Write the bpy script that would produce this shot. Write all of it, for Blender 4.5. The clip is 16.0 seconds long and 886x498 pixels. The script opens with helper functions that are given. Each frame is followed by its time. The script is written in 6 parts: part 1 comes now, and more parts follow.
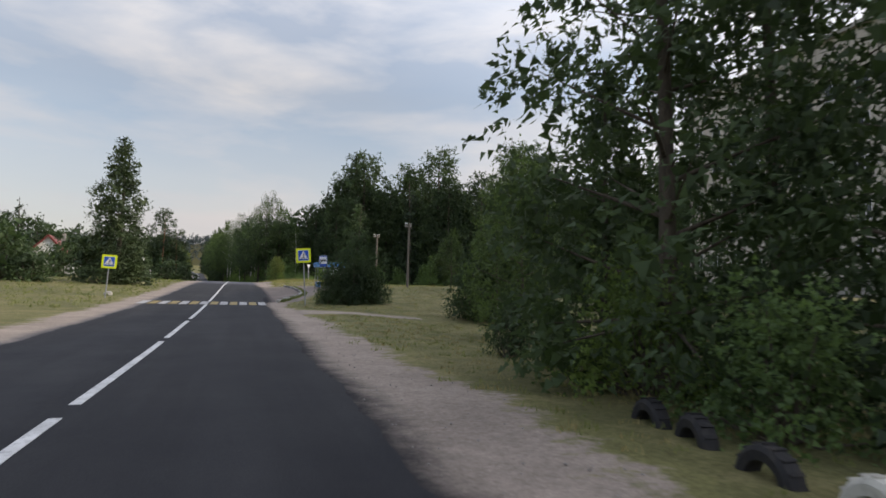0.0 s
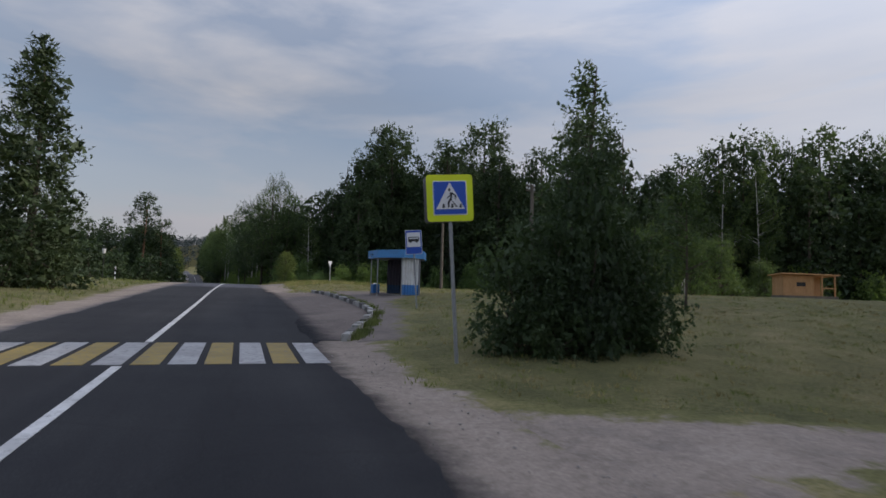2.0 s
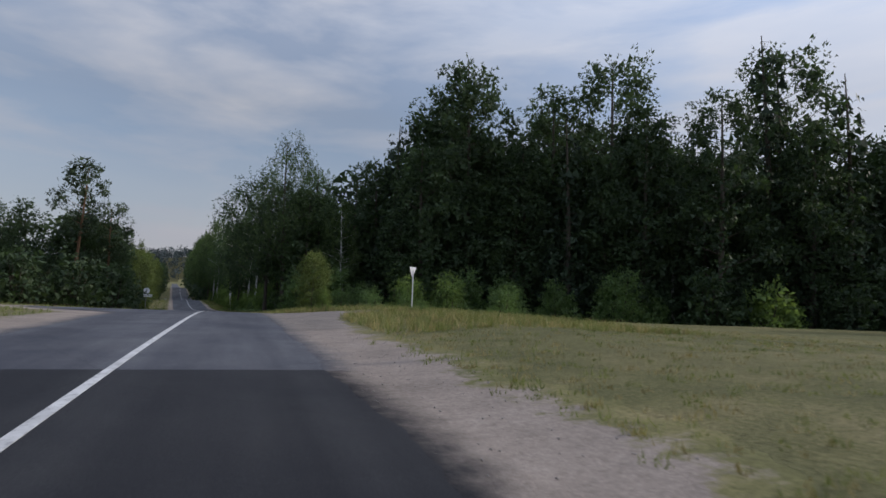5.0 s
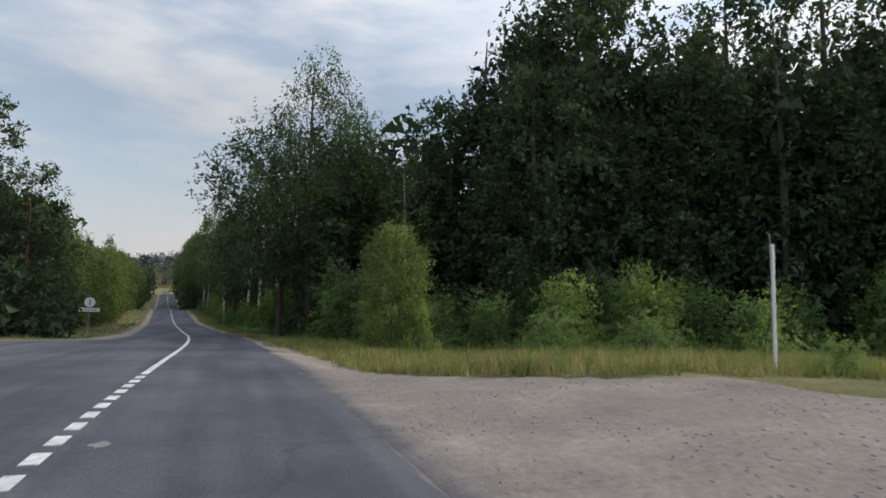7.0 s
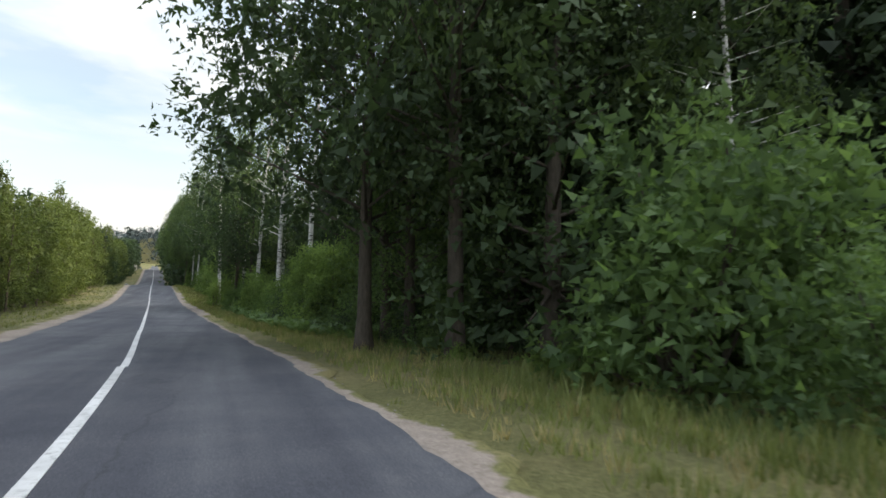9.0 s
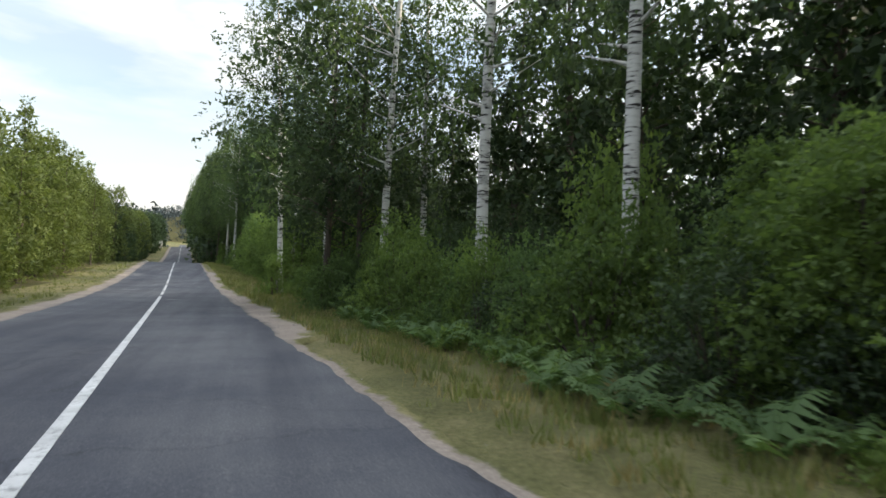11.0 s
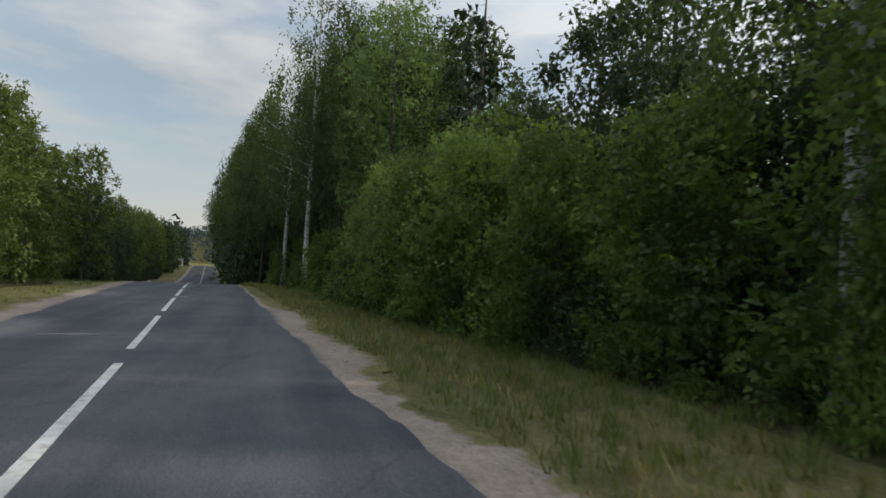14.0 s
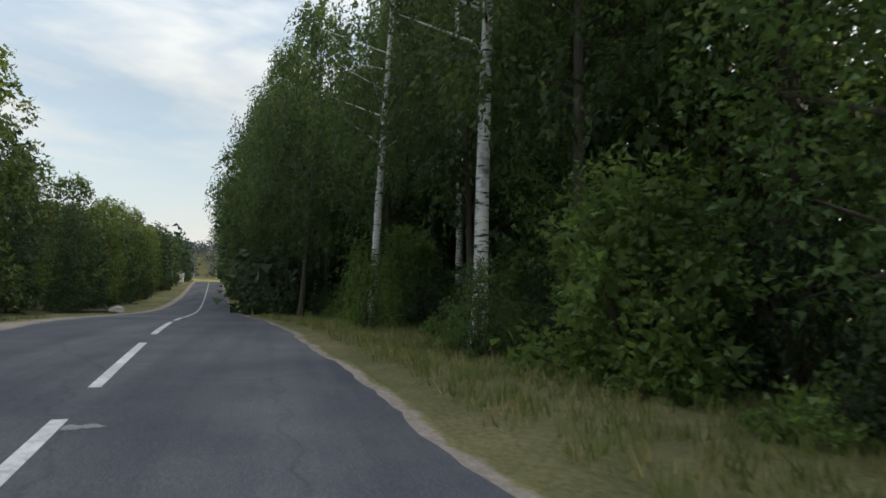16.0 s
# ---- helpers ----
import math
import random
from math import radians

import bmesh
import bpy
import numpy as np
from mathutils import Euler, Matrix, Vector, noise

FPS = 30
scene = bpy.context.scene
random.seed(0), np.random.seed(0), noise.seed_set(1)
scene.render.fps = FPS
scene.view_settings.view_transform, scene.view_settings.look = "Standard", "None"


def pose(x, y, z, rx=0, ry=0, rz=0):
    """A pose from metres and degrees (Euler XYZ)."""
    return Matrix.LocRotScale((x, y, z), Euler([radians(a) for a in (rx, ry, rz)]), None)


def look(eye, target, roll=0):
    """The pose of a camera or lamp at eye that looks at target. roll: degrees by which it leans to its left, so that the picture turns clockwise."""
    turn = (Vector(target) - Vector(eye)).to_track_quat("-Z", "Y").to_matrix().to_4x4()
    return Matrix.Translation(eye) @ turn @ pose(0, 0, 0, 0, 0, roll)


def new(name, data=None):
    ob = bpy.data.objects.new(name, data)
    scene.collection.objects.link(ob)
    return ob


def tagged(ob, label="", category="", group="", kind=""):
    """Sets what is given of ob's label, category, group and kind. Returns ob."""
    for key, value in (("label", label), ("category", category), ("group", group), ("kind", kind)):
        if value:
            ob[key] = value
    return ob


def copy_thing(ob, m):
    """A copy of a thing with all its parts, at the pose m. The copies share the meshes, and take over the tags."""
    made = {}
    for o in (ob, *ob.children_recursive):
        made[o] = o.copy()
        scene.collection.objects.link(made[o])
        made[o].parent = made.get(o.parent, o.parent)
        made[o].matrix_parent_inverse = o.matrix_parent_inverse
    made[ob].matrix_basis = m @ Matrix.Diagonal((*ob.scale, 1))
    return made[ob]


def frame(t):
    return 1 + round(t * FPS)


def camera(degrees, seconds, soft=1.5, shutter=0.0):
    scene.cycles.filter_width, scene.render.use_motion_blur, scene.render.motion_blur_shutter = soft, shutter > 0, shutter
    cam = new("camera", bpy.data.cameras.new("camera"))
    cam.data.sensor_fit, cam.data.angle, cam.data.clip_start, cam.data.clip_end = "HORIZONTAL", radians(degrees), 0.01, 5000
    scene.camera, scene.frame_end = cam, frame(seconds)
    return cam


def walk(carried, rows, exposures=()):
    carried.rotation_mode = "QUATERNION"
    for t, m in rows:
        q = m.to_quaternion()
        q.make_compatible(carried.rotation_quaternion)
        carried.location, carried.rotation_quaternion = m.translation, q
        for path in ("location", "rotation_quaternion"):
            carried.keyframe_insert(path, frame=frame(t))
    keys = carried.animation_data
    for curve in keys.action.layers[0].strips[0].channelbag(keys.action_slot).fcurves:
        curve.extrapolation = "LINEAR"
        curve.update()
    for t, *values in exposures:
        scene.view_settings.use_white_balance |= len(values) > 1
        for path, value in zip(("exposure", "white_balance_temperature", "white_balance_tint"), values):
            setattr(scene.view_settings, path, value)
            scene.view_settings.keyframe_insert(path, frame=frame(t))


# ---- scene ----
# The camera rides in the right lane. Places are given along the road: y metres ahead, x metres to the right of its
# centre line. The road runs along +y and swings to the left past the junction; bend() turns such a place into the world's x and y.
BEND_FROM, BEND_TO, BEND_BY = 113.0, 132.0, radians(5.1)
BEND_R = (BEND_TO - BEND_FROM) / BEND_BY


def heading(y):
    """How far the road has swung to the left, y metres along it."""
    return np.clip((np.asarray(y, float) - BEND_FROM) / BEND_R, 0.0, BEND_BY)


def bend(x, y):
    x, y = np.asarray(x, float), np.asarray(y, float)
    turn = heading(y)
    over = np.clip(y - BEND_TO, 0.0, None)
    cx = -BEND_R * (1 - np.cos(turn)) - over * np.sin(turn)
    cy = np.minimum(y, BEND_FROM) + BEND_R * np.sin(turn) + over * np.cos(turn)
    return cx + x * np.cos(turn), cy + x * np.sin(turn)


def unbend(x, y):
    """The other way: how far to the right of the road and how far along it a place in the world lies."""
    x, y = np.asarray(x, float), np.asarray(y, float)
    u, v = x + BEND_R, y - BEND_FROM
    along = v * math.cos(BEND_BY) - u * math.sin(BEND_BY)
    across = u * math.cos(BEND_BY) + v * math.sin(BEND_BY)
    arc = np.arctan2(v, np.maximum(u, 1.0))
    rx = np.where(v <= 0, x, np.where(along >= 0, across - BEND_R, np.hypot(u, v) - BEND_R))
    ry = np.where(v <= 0, y, np.where(along >= 0, BEND_TO + along, BEND_FROM + arc * BEND_R))
    return rx, ry


def bent_rows(rows):
    """A mesh's points, given along the road, set down in the world."""
    v = np.array(rows, float).reshape(-1, 3)
    v[:, 0], v[:, 1] = bend(v[:, 0], v[:, 1])
    return v


def ride(eye, target, roll):
    """The camera's pose from a place and a way given along the road."""
    turn = Matrix.Rotation(float(heading(eye[1])), 3, "Z")
    x, y = bend(eye[0], eye[1])
    at = Vector((float(x), float(y), eye[2]))
    return look(at, at + turn @ (Vector(target) - Vector(eye)), roll)


cam = camera(72.7, 16.0, soft=1.6, shutter=0.1)
PATH = [
    (0.0, (1.741, -0.337, 1.413), (2.371, 1.557, 1.547), 1.47),
    (0.5, (1.765, 5.969, 1.387), (2.398, 7.862, 1.517), 1.48),
    (1.0, (1.806, 12.242, 1.388), (2.435, 14.136, 1.522), 1.59),
    (1.5, (1.712, 18.330, 1.404), (2.344, 20.223, 1.545), 1.76),
    (2.0, (1.642, 24.599, 1.496), (2.274, 26.491, 1.640), 1.71),
    (2.5, (1.536, 30.928, 1.579), (2.169, 32.819, 1.727), 2.50),
    (3.0, (1.495, 37.361, 1.736), (2.127, 39.252, 1.889), 2.20),
    (3.5, (1.505, 43.755, 1.898), (2.140, 45.645, 2.057), 2.01),
    (4.0, (1.557, 50.173, 2.102), (2.196, 52.059, 2.283), 2.26),
    (6.5, (1.596, 82.590, 2.948), (2.260, 84.465, 3.149), 1.72),
    (7.0, (1.454, 89.135, 3.109), (2.121, 91.009, 3.318), 1.68),
    (7.5, (1.279, 95.751, 3.167), (1.953, 97.624, 3.365), 1.98),
    (8.0, (1.172, 102.422, 3.068), (1.852, 104.295, 3.243), 1.86),
    (9.25, (1.010, 119.200, 2.740), (1.760, 121.054, 2.856), 1.50),
    (10.5, (0.928, 136.218, 2.491), (1.723, 138.053, 2.547), 1.14),
    (11.0, (1.017, 143.085, 2.308), (1.807, 144.921, 2.369), 1.60),
    (11.5, (1.098, 149.969, 2.118), (1.877, 151.810, 2.166), 0.34),
    (12.0, (1.290, 156.959, 2.108), (2.062, 158.803, 2.169), 0.97),
    (12.5, (1.362, 163.995, 2.045), (2.121, 165.844, 2.122), 2.45),
    (13.0, (1.266, 171.088, 1.997), (1.997, 172.947, 2.101), 1.92),
    (13.5, (1.201, 178.177, 1.955), (1.928, 180.037, 2.064), 1.86),
    (14.0, (1.200, 185.095, 2.041), (1.920, 186.956, 2.177), 1.83),
    (14.5, (1.261, 191.917, 2.172), (1.978, 193.779, 2.305), 1.37),
    (15.0, (1.333, 198.599, 2.293), (2.043, 200.463, 2.440), 1.44),
    (15.5, (1.294, 205.231, 2.496), (2.000, 207.095, 2.663), 0.50),
    (16.0, (1.177, 211.671, 2.745), (1.881, 213.534, 2.928), 1.52),
]
walk(cam, [(t, ride(eye, target, roll)) for t, eye, target, roll in PATH],
     exposures=[(0.0, 0.25, 7100, 13), (0.5, 0.0, 7000, 14), (1.0, -0.22, 6750, 14), (1.5, -0.3, 6600, 14), (4.0, -0.38, 6250, 14), (6.5, -0.05, 6600, 10), (7.0, 0.2, 6850, 9), (7.5, 0.5, 7000, 8), (8.0, 0.78, 7200, 6), (10.5, 1.08, 7250, 6), (11.5, 1.0, 7250, 6), (12.5, 0.72, 7200, 6), (13.5, 0.2, 7150, 6), (14.5, 0.1, 7150, 6), (15.0, 0.42, 7200, 5), (15.5, 0.25, 7200, 5), (16.0, 0.6, 7250, 5)])

# ---- light ----
SUN_FROM = Vector((0.88, -0.20, 0.43)).normalized()
sun_data = bpy.data.lights.new("sun", "SUN")
sun_data.energy, sun_data.angle, sun_data.color = 2.7, radians(1.5), (1.0, 0.91, 0.78)
sun = new("sun", sun_data)
sun.matrix_world = look((0, 0, 60), Vector((0, 0, 60)) - SUN_FROM)

world = bpy.data.worlds.new("world")
scene.world = world
world.use_nodes = True


def sky_nodes():
    nt = world.node_tree
    n, l = nt.nodes, nt.links
    back = n["Background"]
    sky = n.new("ShaderNodeTexSky")
    sky.sky_type, sky.sun_disc = "NISHITA", False
    sky.sun_elevation = math.asin(SUN_FROM.z)
    sky.sun_rotation = math.atan2(SUN_FROM.x, SUN_FROM.y)
    sky.dust_density, sky.air_density = 0.8, 1.0
    clear = n.new("ShaderNodeVectorMath"); clear.operation = "SCALE"; clear.inputs["Scale"].default_value = 1.45
    l.new(sky.outputs[0], clear.inputs[0])
    coord = n.new("ShaderNodeTexCoord")
    sep = n.new("ShaderNodeSeparateXYZ")
    l.new(coord.outputs["Generated"], sep.inputs[0])
    comb = n.new("ShaderNodeMapping")
    comb.inputs["Scale"].default_value = (1.3, 0.5, 4.6)
    comb.inputs["Location"].default_value = (0.35, 0.0, 0.2)
    l.new(coord.outputs["Generated"], comb.inputs[0])
    cloud = n.new("ShaderNodeTexNoise")
    cloud.inputs["Scale"].default_value = 2.6
    cloud.inputs["Detail"].default_value = 7.0
    cloud.inputs["Roughness"].default_value = 0.52
    cloud.inputs["Distortion"].default_value = 0.25
    l.new(comb.outputs[0], cloud.inputs["Vector"])
    cover = n.new("ShaderNodeMapRange")
    cover.inputs["From Min"].default_value, cover.inputs["From Max"].default_value = 0.44, 0.64
    cover.inputs["To Min"].default_value, cover.inputs["To Max"].default_value = 0.34, 0.88
    # more cloud towards +x
    more = n.new("ShaderNodeMath"); more.operation = "MULTIPLY_ADD"; more.inputs[1].default_value = 0.13
    l.new(sep.outputs["X"], more.inputs[0]); l.new(cloud.outputs["Fac"], more.inputs[2])
    l.new(more.outputs[0], cover.inputs["Value"])
    shade = n.new("ShaderNodeTexNoise")
    shade.inputs["Scale"].default_value = 2.0
    shade.inputs["Detail"].default_value = 7.0
    l.new(comb.outputs[0], shade.inputs["Vector"])
    grey = n.new("ShaderNodeValToRGB")
    grey.color_ramp.elements[0].position, grey.color_ramp.elements[0].color = 0.32, (5.2, 5.75, 6.7, 1)
    grey.color_ramp.elements[1].position, grey.color_ramp.elements[1].color = 0.66, (6.9, 6.95, 7.2, 1)
    l.new(shade.outputs["Fac"], grey.inputs[0])
    mix = n.new("ShaderNodeMix"); mix.data_type = "RGBA"
    l.new(cover.outputs[0], mix.inputs["Factor"])
    l.new(clear.outputs[0], mix.inputs["A"]); l.new(grey.outputs[0], mix.inputs["B"])
    low = n.new("ShaderNodeMapRange")
    low.inputs["From Min"].default_value, low.inputs["From Max"].default_value = 0.0, 0.24
    low.inputs["To Min"].default_value, low.inputs["To Max"].default_value = 0.8, 0.0
    l.new(sep.outputs["Z"], low.inputs["Value"])
    veil = n.new("ShaderNodeMix"); veil.data_type = "RGBA"
    veil.inputs["B"].default_value = (5.45, 5.3, 5.65, 1)
    l.new(low.outputs[0], veil.inputs["Factor"]); l.new(mix.outputs["Result"], veil.inputs["A"])
    # an overcast sky grows brighter towards the zenith
    rise = n.new("ShaderNodeMapRange")
    rise.inputs["From Min"].default_value, rise.inputs["From Max"].default_value = 0.30, 0.95
    rise.inputs["To Min"].default_value, rise.inputs["To Max"].default_value = 1.0, 2.5
    l.new(sep.outputs["Z"], rise.inputs["Value"])
    lit = n.new("ShaderNodeVectorMath"); lit.operation = "SCALE"
    l.new(veil.outputs["Result"], lit.inputs[0])
    # thin cloud is brighter on the sun's side
    facing = n.new("ShaderNodeVectorMath"); facing.operation = "DOT_PRODUCT"
    facing.inputs[1].default_value = SUN_FROM
    l.new(coord.outputs["Generated"], facing.inputs[0])
    sunny = n.new("ShaderNodeMapRange")
    sunny.inputs["From Min"].default_value, sunny.inputs["From Max"].default_value = 0.1, 0.9
    sunny.inputs["To Min"].default_value, sunny.inputs["To Max"].default_value = 0.97, 1.35
    l.new(facing.outputs["Value"], sunny.inputs["Value"])
    both = n.new("ShaderNodeMath"); both.operation = "MULTIPLY"
    l.new(rise.outputs[0], both.inputs[0]); l.new(sunny.outputs[0], both.inputs[1])
    l.new(both.outputs[0], lit.inputs["Scale"])
    l.new(lit.outputs[0], back.inputs["Color"])
    back.inputs["Strength"].default_value = 0.093


sky_nodes()

# ---- materials ----
def material(name, rough=0.8, spec=0.3, metal=0.0):
    m = bpy.data.materials.new(name)
    m.use_nodes = True
    b = m.node_tree.nodes["Principled BSDF"]
    b.inputs["Roughness"].default_value = rough
    b.inputs["Specular IOR Level"].default_value = spec
    b.inputs["Metallic"].default_value = metal
    return m, m.node_tree.nodes, m.node_tree.links, b


def ramp_of(nodes, stops):
    r = nodes.new("ShaderNodeValToRGB")
    r.color_ramp.elements[0].position, r.color_ramp.elements[0].color = stops[0][0], (*stops[0][1], 1)
    r.color_ramp.elements[1].position, r.color_ramp.elements[1].color = stops[-1][0], (*stops[-1][1], 1)
    for p, c in stops[1:-1]:
        r.color_ramp.elements.new(p).color = (*c, 1)
    return r


def noise_of(nodes, links, scale, detail=4.0, rough=0.55, stretch=None):
    t = nodes.new("ShaderNodeTexNoise")
    t.inputs["Scale"].default_value, t.inputs["Detail"].default_value, t.inputs["Roughness"].default_value = scale, detail, rough
    geo = nodes.new("ShaderNodeNewGeometry")
    if stretch:
        mp = nodes.new("ShaderNodeMapping")
        mp.inputs["Scale"].default_value = stretch
        links.new(geo.outputs["Position"], mp.inputs[0])
        links.new(mp.outputs[0], t.inputs["Vector"])
    else:
        links.new(geo.outputs["Position"], t.inputs["Vector"])
    return t


def mixed(nodes, links, fac, a, b, kind="MIX"):
    m = nodes.new("ShaderNodeMix")
    m.data_type, m.blend_type = "RGBA", kind
    for sock, v in ((m.inputs["Factor"], fac), (m.inputs["A"], a), (m.inputs["B"], b)):
        if isinstance(v, (float, int)):
            sock.default_value = v
        elif isinstance(v, tuple):
            sock.default_value = (*v, 1)
        else:
            links.new(v, sock)
    return m.outputs["Result"]


def bumped(nodes, links, bsdf, height, strength, distance):
    b = nodes.new("ShaderNodeBump")
    b.inputs["Strength"].default_value, b.inputs["Distance"].default_value = strength, distance
    links.new(height, b.inputs["Height"])
    links.new(b.outputs[0], bsdf.inputs["Normal"])


def two_scale(name, big, small, scale_big, scale_small, rough=0.85, spec=0.25, metal=0.0, bump=0.4, depth=0.01, stretch=None, sway=0.5):
    """A surface coloured by a broad and a fine noise."""
    m, n, l, b = material(name, rough, spec, metal)
    nb = noise_of(n, l, scale_big, 5.0, 0.6, stretch)
    ns = noise_of(n, l, scale_small, 4.0, 0.65, stretch)
    rb, rs = ramp_of(n, big), ramp_of(n, small)
    l.new(nb.outputs["Fac"], rb.inputs[0]); l.new(ns.outputs["Fac"], rs.inputs[0])
    l.new(mixed(n, l, sway, rb.outputs[0], rs.outputs[0]), b.inputs["Base Color"])
    if bump:
        bumped(n, l, b, ns.outputs["Fac"], bump, depth)
    return m


def plain_worn(name, colour, rough=0.5, spec=0.4, metal=0.0, wear=0.25, scale=6.0, dirt=(0.12, 0.10, 0.08)):
    """Paint or metal with stains and a little grain."""
    m, n, l, b = material(name, rough, spec, metal)
    ns = noise_of(n, l, scale, 6.0, 0.65)
    r = ramp_of(n, [(0.48, (0, 0, 0)), (0.78, (wear, wear, wear))])
    l.new(ns.outputs["Fac"], r.inputs[0])
    l.new(mixed(n, l, r.outputs[0], colour, dirt), b.inputs["Base Color"])
    bumped(n, l, b, ns.outputs["Fac"], 0.15, 0.004)
    return m


def leaf_material(name, dark, light, glow):
    m, n, l, b = material(name, 0.6, 0.3)
    info, geo = n.new("ShaderNodeObjectInfo"), n.new("ShaderNodeNewGeometry")
    mean = n.new("ShaderNodeMath"); mean.operation = "MULTIPLY_ADD"
    mean.inputs[1].default_value = 0.34
    l.new(geo.outputs["Random Per Island"], mean.inputs[0])
    scaled = n.new("ShaderNodeMath"); scaled.operation = "MULTIPLY"; scaled.inputs[1].default_value = 0.30
    l.new(info.outputs["Random"], scaled.inputs[0]); 
    # sprays of leaves differ in age and colour
    spray = noise_of(n, l, 0.55, 3.0, 0.6)
    tint = n.new("ShaderNodeMath"); tint.operation = "MULTIPLY_ADD"; tint.inputs[1].default_value = 1.5
    l.new(spray.outputs["Fac"], tint.inputs[0]); tint.inputs[2].default_value = -0.57
    both = n.new("ShaderNodeMath"); both.operation = "ADD"
    l.new(scaled.outputs[0], both.inputs[0]); l.new(tint.outputs[0], both.inputs[1]); l.new(both.outputs[0], mean.inputs[2])
    r = ramp_of(n, [(0.05, tuple(c * 0.75 for c in dark)), (0.5, tuple((a + c) / 2 for a, c in zip(dark, light))), (0.95, tuple(c * 1.15 for c in light))])
    l.new(mean.outputs[0], r.inputs[0])
    l.new(r.outputs[0], b.inputs["Base Color"])
    tr = n.new("ShaderNodeBsdfTranslucent")
    l.new(mixed(n, l, 1.0, r.outputs[0], (1.35, 1.38, 0.85), "MULTIPLY"), tr.inputs["Color"])
    mx = n.new("ShaderNodeMixShader"); mx.inputs[0].default_value = glow
    l.new(b.outputs[0], mx.inputs[1]); l.new(tr.outputs[0], mx.inputs[2])
    l.new(mx.outputs[0], n["Material Output"].inputs["Surface"])
    return m


LEAF_BIRCH = leaf_material("leaf_birch", (0.042, 0.070, 0.029), (0.104, 0.150, 0.056), 0.48)
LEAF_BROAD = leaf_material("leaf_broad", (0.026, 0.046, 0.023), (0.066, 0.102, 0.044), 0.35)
# lightened leaf colour makes up for light the forest edge doesn't get
LEAF_LIGHTENED = leaf_material("leaf_lightened", (0.062, 0.108, 0.046), (0.145, 0.220, 0.082), 0.5)
LEAF_YOUNG = leaf_material("leaf_young", (0.076, 0.126, 0.040), (0.182, 0.256, 0.080), 0.52)
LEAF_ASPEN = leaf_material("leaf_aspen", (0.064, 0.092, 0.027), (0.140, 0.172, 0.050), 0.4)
NEEDLE_PINE = leaf_material("needle_pine", (0.022, 0.042, 0.020), (0.055, 0.080, 0.030), 0.1)
NEEDLE_SPRUCE = leaf_material("needle_spruce", (0.014, 0.028, 0.014), (0.035, 0.058, 0.024), 0.08)
LEAF_FERN = leaf_material("leaf_fern", (0.060, 0.112, 0.042), (0.120, 0.190, 0.068), 0.4)
GRASS_GREEN = leaf_material("grass_blades_green", (0.088, 0.120, 0.036), (0.198, 0.216, 0.074), 0.3)
GRASS_DRY = leaf_material("grass_blades_dry", (0.170, 0.140, 0.060), (0.360, 0.300, 0.140), 0.2)
# blue tint: the haze over the distant wood is put into its leaf colour
LEAF_FAR_HAZE = leaf_material("leaf_far_haze", (0.024, 0.038, 0.044), (0.046, 0.064, 0.070), 0.1)

BARK_DARK = two_scale("bark_dark", [(0.3, (0.05, 0.042, 0.034)), (0.7, (0.12, 0.10, 0.08))], [(0.3, (0.03, 0.026, 0.02)), (0.7, (0.15, 0.125, 0.10))], 1.5, 14.0, 0.9, 0.15, bump=0.9, depth=0.03, stretch=(1, 1, 0.25))
BARK_PINE = two_scale("bark_pine", [(0.3, (0.12, 0.065, 0.035)), (0.7, (0.24, 0.13, 0.07))], [(0.3, (0.06, 0.045, 0.035)), (0.7, (0.26, 0.15, 0.09))], 0.8, 12.0, 0.9, 0.15, bump=0.8, depth=0.03, stretch=(1, 1, 0.3))


def birch_bark():
    m, n, l, b = material("bark_birch", 0.7, 0.25)
    band = noise_of(n, l, 5.0, 3.0, 0.6, (0.55, 0.55, 3.2))
    spots = noise_of(n, l, 1.6, 5.0, 0.7)
    rb = ramp_of(n, [(0.42, (0.62, 0.60, 0.56)), (0.56, (0.50, 0.48, 0.44)), (0.60, (0.035, 0.03, 0.028)), (0.8, (0.02, 0.018, 0.016))])
    rs = ramp_of(n, [(0.54, (0, 0, 0)), (0.70, (0.85, 0.85, 0.85))])
    l.new(band.outputs["Fac"], rb.inputs[0]); l.new(spots.outputs["Fac"], rs.inputs[0])
    l.new(mixed(n, l, rs.outputs[0], rb.outputs[0], (0.055, 0.048, 0.042)), b.inputs["Base Color"])
    bumped(n, l, b, band.outputs["Fac"], 0.4, 0.01)
    return m


BARK_BIRCH = birch_bark()


